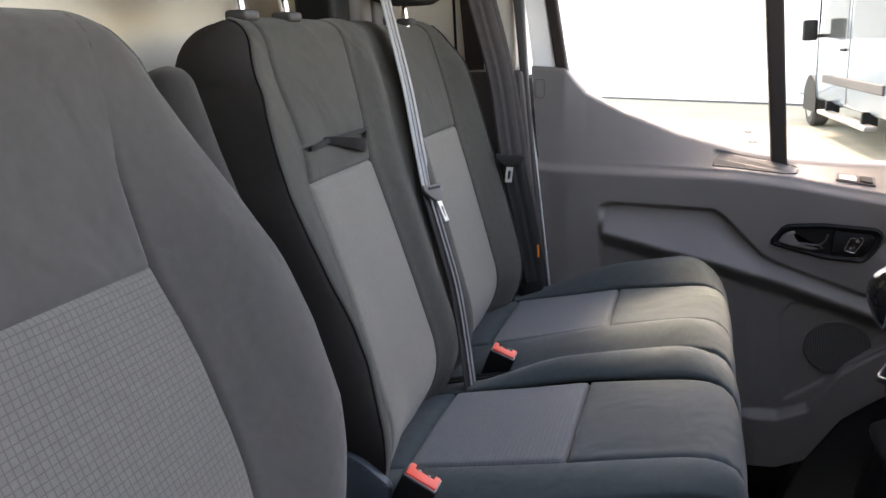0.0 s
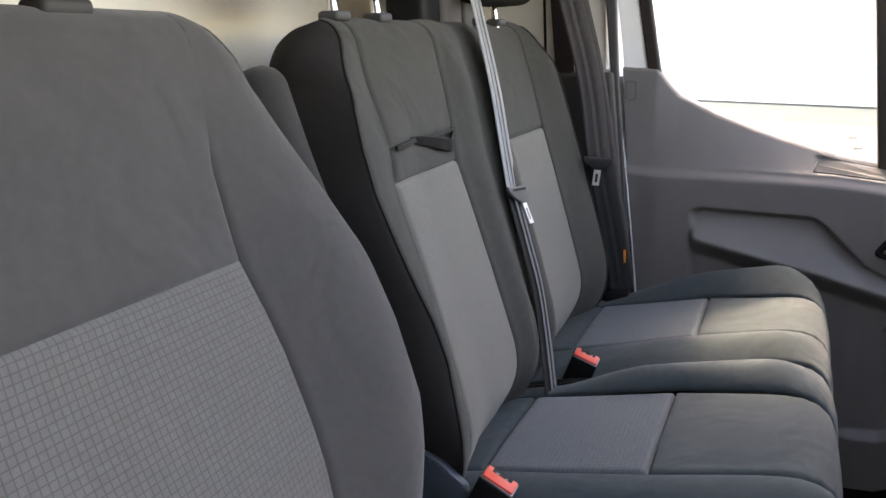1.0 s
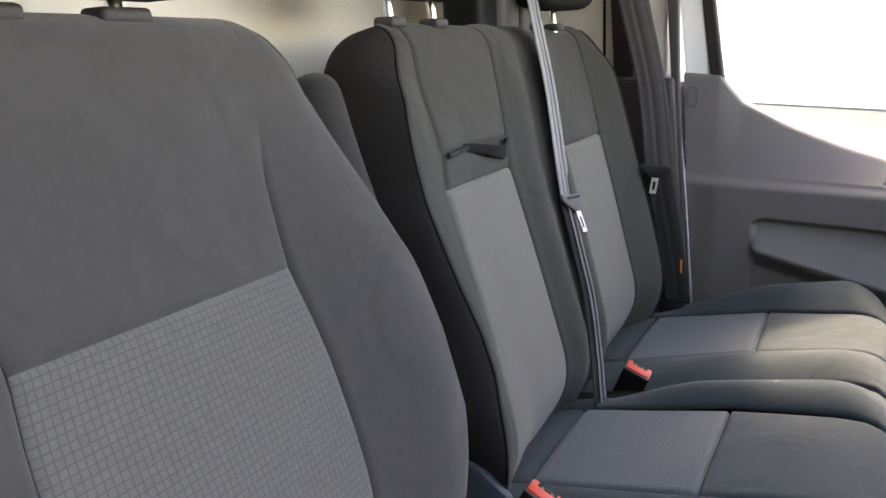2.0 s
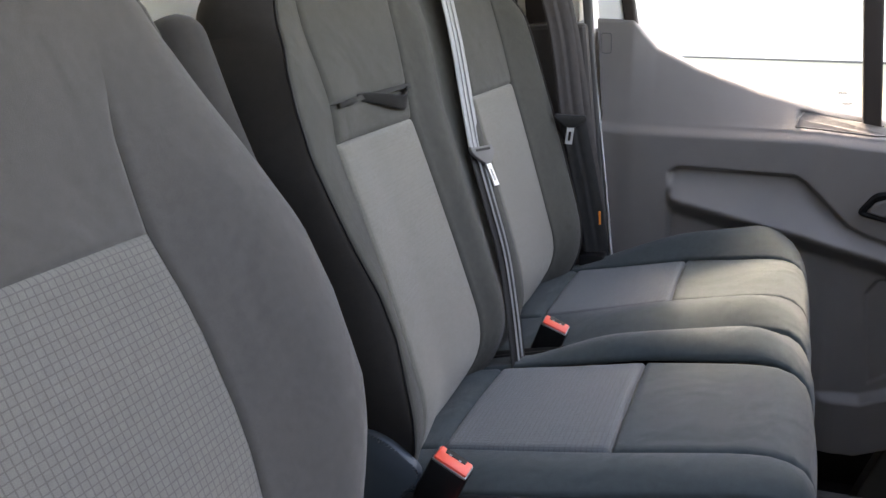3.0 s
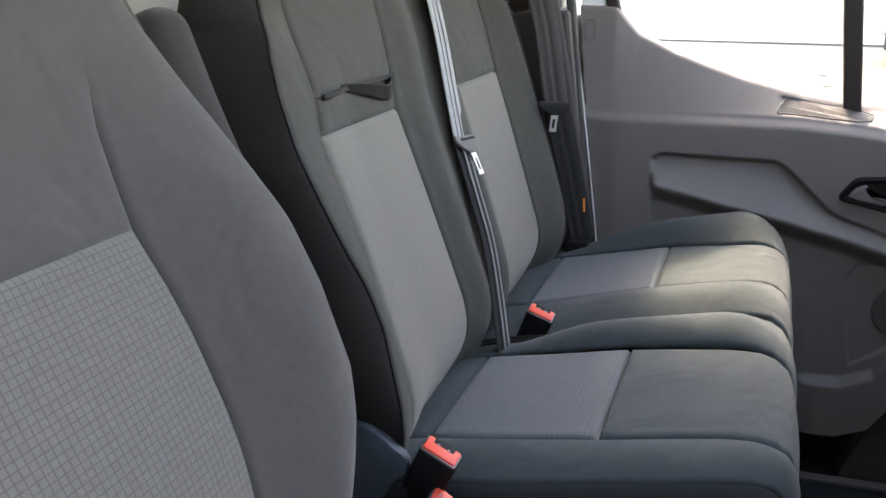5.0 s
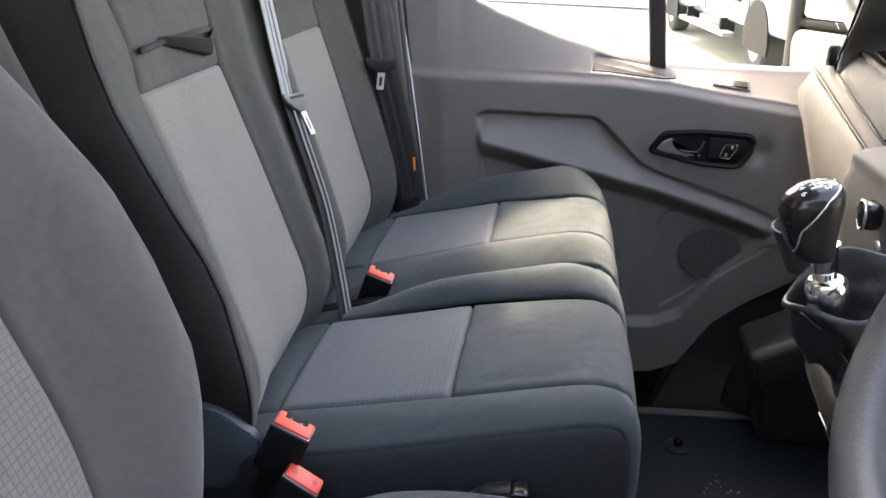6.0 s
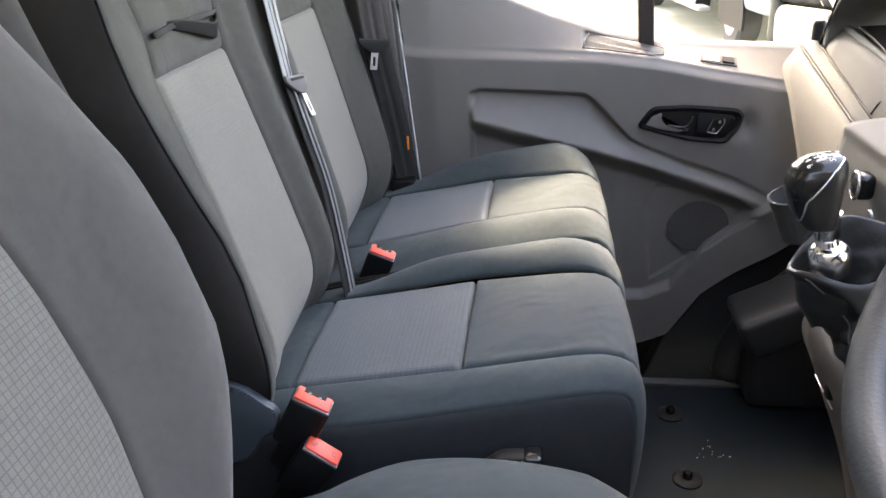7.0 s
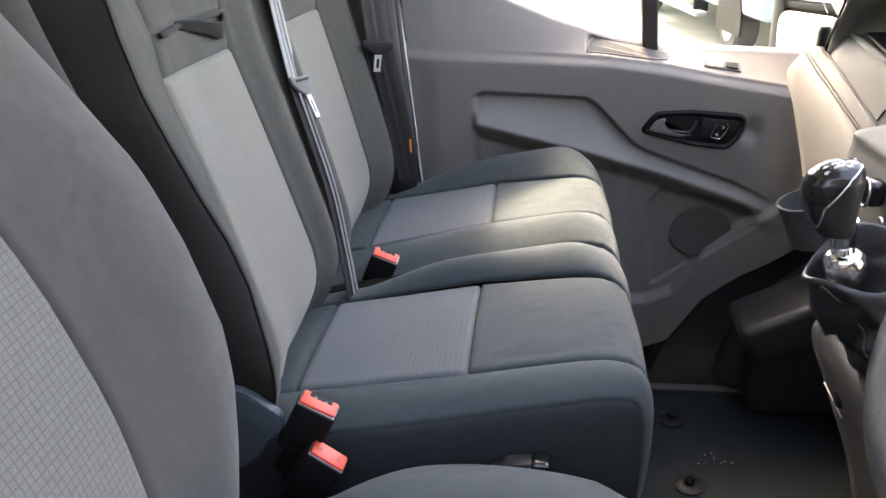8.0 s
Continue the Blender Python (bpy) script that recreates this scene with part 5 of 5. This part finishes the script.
def knob_skin(h, a, grow=0.0):
    z, cx, rx, ry = knob_ring(h)
    c, q = math.cos(a), math.sin(a)
    e = 2 / 2.35
    return KC + Vector((cx + (rx + grow) * math.copysign(abs(c) ** e, c), (ry + grow) * math.copysign(abs(q) ** e, q), z + grow * (0.5 if h > 0.7 else 0) + 0.10 * c * rx * (1 if z > 0 else 0)))


vs, fs = [], []
nt, npp = 44, 48
for i in range(nt + 1):
    for j in range(npp):
        vs.append(knob_skin(i / nt, 2 * math.pi * j / npp))
for i in range(nt):
    for j in range(npp):
        fs.append((i * npp + j, i * npp + (j + 1) % npp, (i + 1) * npp + (j + 1) % npp, (i + 1) * npp + j))
fs.append(tuple(nt * npp + j for j in range(npp)))
kn = mesh_object("knob", vs, fs, LEATHER, lever, "black leather knob")


def cap_edge(h):
    """The angle at which the gloss cap ends: it lies over the crown and runs down the rear."""
    z, cx, rx, ry = knob_ring(h)
    bx = -0.0105 + 0.66 * max(0.0, z + 0.003) + 6.0 * max(0.0, z - 0.018) ** 1.5
    f = min(1.0, max(-0.985, (bx - cx) / rx))
    return math.acos(math.copysign(abs(f) ** (2.35 / 2), f))


vs, fs, rim_ = [], [], []
na, nb = 40, 21
for i in range(na + 1):
    h = 0.17 + 0.83 * i / na
    a0 = cap_edge(h)
    for j in range(nb):
        vs.append(knob_skin(h, lerp(a0, 2 * math.pi - a0, j / (nb - 1)), 0.0010))
    if a0 > 0.05:
        rim_ = [vs[-nb]] + rim_ + [vs[-1]]
for i in range(na):
    for j in range(nb - 1):
        fs.append((i * nb + j, i * nb + j + 1, (i + 1) * nb + j + 1, (i + 1) * nb + j))
mesh_object("knob_cap", vs, fs, GLOSS_BLACK, kn, "gloss black cap with gear pattern")
tube_mesh("cap_ring", rim_, 0.0009, CHROME, kn, "chrome edge round the cap", seg=8)


def on_cap(x, y):
    """On the crown at x, y from its middle: local x to the driver's right, y forward, z out of the cap."""
    def up(x, y):
        lo, hi = 0.55, 1.0
        for _ in range(30):
            h = 0.5 * (lo + hi)
            z, cx, rx, ry = knob_ring(h)
            if (abs(x - cx) / rx) ** 2.35 + (abs(y) / ry) ** 2.35 < 1:
                lo = h
            else:
                hi = h
        z, cx, rx, ry = knob_ring(lo)
        return z + 0.0007 + 0.10 * (x - cx)
    p = KC + Vector((x, y, up(x, y)))
    d = 0.0015
    n = Vector((-(up(x + d, y) - up(x - d, y)) / (2 * d), -(up(x, y + d) - up(x, y - d)) / (2 * d), 1)).normalized()
    fx = Vector((0, -1, 0))
    fy = n.cross(fx).normalized()
    fx = fy.cross(n).normalized()
    return Matrix(((fx.x, fy.x, n.x, p.x), (fx.y, fy.y, n.y, p.y), (fx.z, fy.z, n.z, p.z), (0, 0, 0, 1)))


mid = on_cap(-0.0035, -0.0050)
for x0, y0, x1, y1 in ((-0.0050, -0.0004, 0.0050, 0.0004), (-0.0004, -0.0034, 0.0004, 0.0034), (-0.0054, -0.0034, -0.0046, 0.0034), (0.0046, -0.0034, 0.0054, 0.0034)):
    part("gear_mark", box_bm((x0, y0, -0.0012), (x1, y1, 0.0006), 0, 1, mid), INK, kn)
for k, txt in enumerate("135246"):
    letters("gear_number", txt, 0.0060, on_cap(-0.0035 + (0.0072 if k < 3 else -0.0072), -0.0050 + (0.0056, 0.0, -0.0056)[k % 3]) @ Matrix.Translation((0, 0, 0.0006)), INK, kn)
part("collar", lathe_bm([(0.0092, -0.002), (0.0080, 0.004), (0.0092, 0.006), (0.0094, 0.024), (0.0105, 0.026)], Matrix.Rotation(radians(-8), 4, "Y")), CHROME, lever, "chrome lever collar", smooth=True)
part("ring", lathe_bm([(0.0150, -0.024), (0.0158, -0.010), (0.0150, -0.004), (0.0120, -0.001), (0.009, 0.000)], Matrix.Translation((0.002, 0, 0)) @ Matrix.Rotation(radians(-8), 4, "Y")), CHROME, lever, "chrome ring", smooth=True)

# the gaiter: an open leather boot round the stick, with a turned rim and creases
bv, bf = [], []
na = 84
loops = []
for d, sx, sy, depth in ((0.030, 0.45, 0.45, -0.060), (0.010, 0.80, 0.80, -0.030), (0.004, 0.90, 0.90, -0.008), (0.001, 0.96, 0.96, 0.001), (0.0, 1.0, 1.0, 0.002), (0.0, 1.04, 1.04, -0.002)):
    loops.append((0.0, sx, sy, depth))
for f in np.linspace(0.04, 1, 26):
    loops.append((float(f), 1.05, 1.05, 0.0))
for f, sx, sy, depth in loops:
    c = Vector((0.020, 0.0, -0.006)).lerp(Vector((0.088, -0.002, -0.105)), f)
    ru, rv = 0.044 + 0.012 * f - 0.010 * math.sin(math.pi * min(1, f * 1.4)), 0.034 + 0.022 * f
    for j in range(na):
        a = 2 * math.pi * j / na
        w = 0.0045 * math.sin(2.0 * a + 0.7 + 5 * f) * (0.35 + f) + ss(0.05, 0.25, f) * (0.0035 * math.sin(5 * a - 8 * f) + 0.0025 * math.sin(9 * math.pi * f + 3 * a) + 0.0012 * math.sin(13 * a + 20 * f))
        u, v = (ru * sx + w) * math.cos(a), (rv * sy + w) * math.sin(a)
        tilt = (0.32 * u + 0.28 * v) * (1 - 0.6 * f)
        sag = 0.006 * math.cos(3 * a + 1.2) * (1 - f)
        bv.append((c.x + u, c.y + v, c.z + tilt + sag + depth))
nl = len(loops)
for i in range(nl - 1):
    for j in range(na):
        bf.append((i * na + j, i * na + (j + 1) % na, (i + 1) * na + (j + 1) % na, (i + 1) * na + j))
gaiter = mesh_object("gaiter", bv, bf, SOFT_LEATHER, lever, "creased black leather gaiter")
tube_mesh("gaiter_seam", [Vector(bv[(4 + k) * na + 50]) + Vector((-0.0006, -0.0006, 0)) for k in range(1, 26)], 0.0009, TRIM_GREY, gaiter, "stitched seam", seg=6)

# ---- steering wheel ----
wheel = thing("steering_wheel", "dark blue-grey steering wheel rim", "steering wheel", at=(0.672, 0.47, 0.80))
wm = Matrix.Rotation(radians(-48), 3, "Y")
rim = [wm @ Vector((0.185 * math.cos(a), 0.185 * math.sin(a), 0)) for a in np.linspace(0, 2 * math.pi, 64, endpoint=False)]
tube_mesh("rim", rim, 0.0155, WHEEL_LEATHER, wheel, "leather covered rim", seg=16, closed=True)
part("hub", lathe_bm([(0.06, -0.03), (0.075, 0.0), (0.06, 0.02), (0.02, 0.028)], wm.to_4x4()), BLACK, wheel, "black centre pad", smooth=True)
for a in (0, 90, -90):
    v = Vector((math.cos(radians(a + 180)), math.sin(radians(a + 180)), 0))
    part("spoke", rod_bm(wm @ (v * 0.06), wm @ (v * 0.18), 0.018, 0.014, 12), BLACK, wheel, smooth=True)
part("column", rod_bm(wm @ Vector((0, 0, -0.02)), wm @ Vector((0, 0, -0.30)), 0.045, 0.05, 20), BLACK, wheel, smooth=True)

# ---- outside ----
GZ = -0.55
bm = bmesh.new()
bmesh.ops.create_grid(bm, x_segments=2, y_segments=2, size=900, matrix=Matrix.Translation((0, 0, GZ)))
tagged(part("ground", bm, GROUND), "pale sunlit concrete yard", "ground", kind="structure")
wd = Vector((3.26, -2.85, 0)).normalized()
wm_ = Matrix(((wd.x, 0, -wd.y, 0.2), (wd.y, 0, wd.x, 19.2), (0, 1, 0, GZ), (0, 0, 0, 1)))
hall = thing("building", "white rendered hall across the yard", "building", at=(0, 0, 0))
part("wall", box_bm((-14, 0, 0), (14, 6, 8), 0, 1, wm_), FACADE, hall)
part("plinth", box_bm((-14, 0, -0.03), (14, 0.045, -0.001), 0, 1, wm_), TRIM_GREY, hall, "thin dark joint at the foot of the wall")
for gy in (11.7, 12.9):
    grate = thing("drain_cover", "small dark drain cover in the concrete yard", "drain", "yard drains", at=(1.16, gy, GZ))
    part("frame", box_bm((-0.09, -0.16, -0.01), (0.09, 0.16, 0.006), 0.004, 1), GREY_METAL, grate, "worn metal frame")
    for k in range(3):
        part("slot", box_bm((-0.06, -0.12 + 0.09 * k, 0.0), (0.06, -0.07 + 0.09 * k, 0.009), 0.002, 1), TYRE, grate, "dark slot")


def wheel_part(parent, x, y, z, r, w, side):
    t = part("wheel", lathe_bm([(r * 0.62, -w / 2), (r * 0.9, -w / 2), (r, -w * 0.35), (r, w * 0.35), (r * 0.9, w / 2), (r * 0.62, w / 2)],
                               Matrix.Translation((x, y, z)) @ Matrix.Rotation(radians(90), 4, "Y")), TYRE, parent, "black tyre", smooth=True)
    part("rim", lathe_bm([(r * 0.60, -w * 0.52), (r * 0.5, -w * 0.40), (r * 0.2, -w * 0.48), (r * 0.05, -w * 0.50)],
                         Matrix.Translation((x, y, z)) @ Matrix.Rotation(radians(90), 4, "Y")), GREY_METAL, t, "grey steel rim", smooth=True)


van = thing("parked_van", "pale blue van parked in the yard with side step", "van", at=(3.2, 0, GZ))
van.rotation_euler = (0, 0, radians(4.6))
side = [(8.3, 0.45), (8.3, 1.1), (8.35, 2.1), (8.6, 2.25), (12.4, 2.25), (12.9, 2.05), (13.7, 1.35), (14.7, 1.12), (14.95, 0.85), (14.95, 0.42)]
mv = Matrix(((0, 0, 1, 0), (1, 0, 0, 0), (0, 1, 0, 0), (0, 0, 0, 1)))
part("body", prism_bm(side, 1.9, mv, 0.07, 3), VAN_PAINT, van, "pale blue painted body", smooth=True)
part("door_window", prism_bm(round_poly([(11.75, 1.35), (13.35, 1.35), (12.75, 1.95), (11.75, 2.0)], 0.06), 0.02, mv @ Matrix.Translation((0, 0, -0.008))), DARK_GLASS, van, "dark door window")
part("side_window", prism_bm(round_poly([(9.8, 1.35), (11.5, 1.35), (11.5, 2.0), (9.8, 2.0)], 0.06), 0.02, mv @ Matrix.Translation((0, 0, -0.008))), DARK_GLASS, van, "dark side window")
for y0, y1 in ((11.61, 11.63), (13.42, 13.44), (9.68, 9.70)):
    part("door_gap", box_bm((-0.004, y0, 0.5), (0.02, y1, 2.05)), BLACK, van)
part("side_moulding", box_bm((-0.03, 10.0, 0.72), (0.02, 12.9, 0.84), 0.015, 2), TRIM_GREY, van, "grey side moulding")
part("side_step", box_bm((-0.14, 10.2, 0.30), (0.02, 12.6, 0.36), 0.02, 2), GREY_METAL, van, "grey metal side step")
for yy in (10.5, 12.3):
    part("step_bracket", box_bm((-0.08, yy, 0.33), (0.10, yy + 0.06, 0.5), 0.01), BLACK, van)
for yy in (9.35, 13.75):
    wheel_part(van, 0.12, yy, 0.35, 0.35, 0.24, -1)
    wheel_part(van, 1.78, yy, 0.35, 0.35, 0.24, 1)
    arch = [(0.44 * math.cos(a), 0.44 * math.sin(a)) for a in np.linspace(-0.25, math.pi + 0.25, 26)]
    part("wheel_arch", prism_bm(arch, 0.03, mv @ Matrix.Translation((yy, 0.35, -0.012))), BLACK, van, "dark wheel arch")
mir = part("mirror", box_bm((-0.30, 13.0, 1.32), (-0.10, 13.12, 1.62), 0.03, 3), BLACK, van, "black door mirror", smooth=True)
part("mirror_arm", box_bm((-0.14, 13.04, 1.36), (0.05, 13.10, 1.41), 0.01), BLACK, mir)
part("door_handle", box_bm((-0.035, 11.75, 1.18), (0.01, 11.98, 1.22), 0.012, 2), BLACK, van)

# own door mirror, seen through the quarter window
own = thing("door_mirror", "black door mirror with two glasses outside the passenger window", "mirror", at=(0.968, 1.985, 0.80))
own.rotation_euler = (0, 0, radians(24))
part("housing", box_bm((-0.01, -0.115, -0.205), (0.10, 0.115, 0.21), 0.045, 5), BLACK, own, smooth=True)
fr = round_poly([(-0.112, -0.20), (0.112, -0.20), (0.112, 0.205), (-0.112, 0.205)], 0.06, 8)
tube_mesh("frame", [(-0.012, y, z) for y, z in fr], 0.019, MIRROR_TRIM, own, "dark grey-green mirror frame", closed=True, seg=12)
mf = Matrix(((0, 0, -1, -0.011), (1, 0, 0, 0), (0, 1, 0, 0), (0, 0, 0, 1)))
part("main_glass", prism_bm(round_poly([(-0.10, -0.045), (0.10, -0.045), (0.10, 0.195), (-0.10, 0.195)], 0.04), 0.004, mf), MIRROR, own, "main mirror glass")
part("wide_glass", prism_bm(round_poly([(-0.10, -0.19), (0.10, -0.19), (0.10, -0.068), (-0.10, -0.068)], 0.04), 0.004, mf @ Matrix.Translation((0, -0.13, 0.012)) @ Matrix.Rotation(radians(4), 4, "X") @ Matrix.Translation((0, 0.13, 0))), MIRROR, own, "wide-angle mirror glass")
part("divider", box_bm((-0.02, -0.105, -0.066), (-0.008, 0.105, -0.048), 0.004, 2), BLACK, own, smooth=True)
part("arm", box_bm((0.0, -0.24, -0.10), (0.07, -0.10, -0.03), 0.015, 2), BLACK, own, smooth=True)

# crumbs on the mat
random.seed(4)
cv, cf = [], []
for k in range(15):
    x, y, r = random.gauss(0.69, 0.022), random.gauss(1.385, 0.022), random.uniform(0.0006, 0.0014)
    b0 = len(cv)
    cv += [(x - r, y, 0.0005), (x, y - r * 1.3, 0.0005), (x + r * 1.2, y, 0.0005), (x, y + r, 0.0005), (x, y, 0.0005 + r * 1.4)]
    cf += [(b0, b0 + 1, b0 + 4), (b0 + 1, b0 + 2, b0 + 4), (b0 + 2, b0 + 3, b0 + 4), (b0 + 3, b0, b0 + 4)]
tagged(mesh_object("crumbs", cv, cf, PILLAR, smooth=False), "tiny pale crumbs scattered on the black mat", "crumbs", kind="stuff")
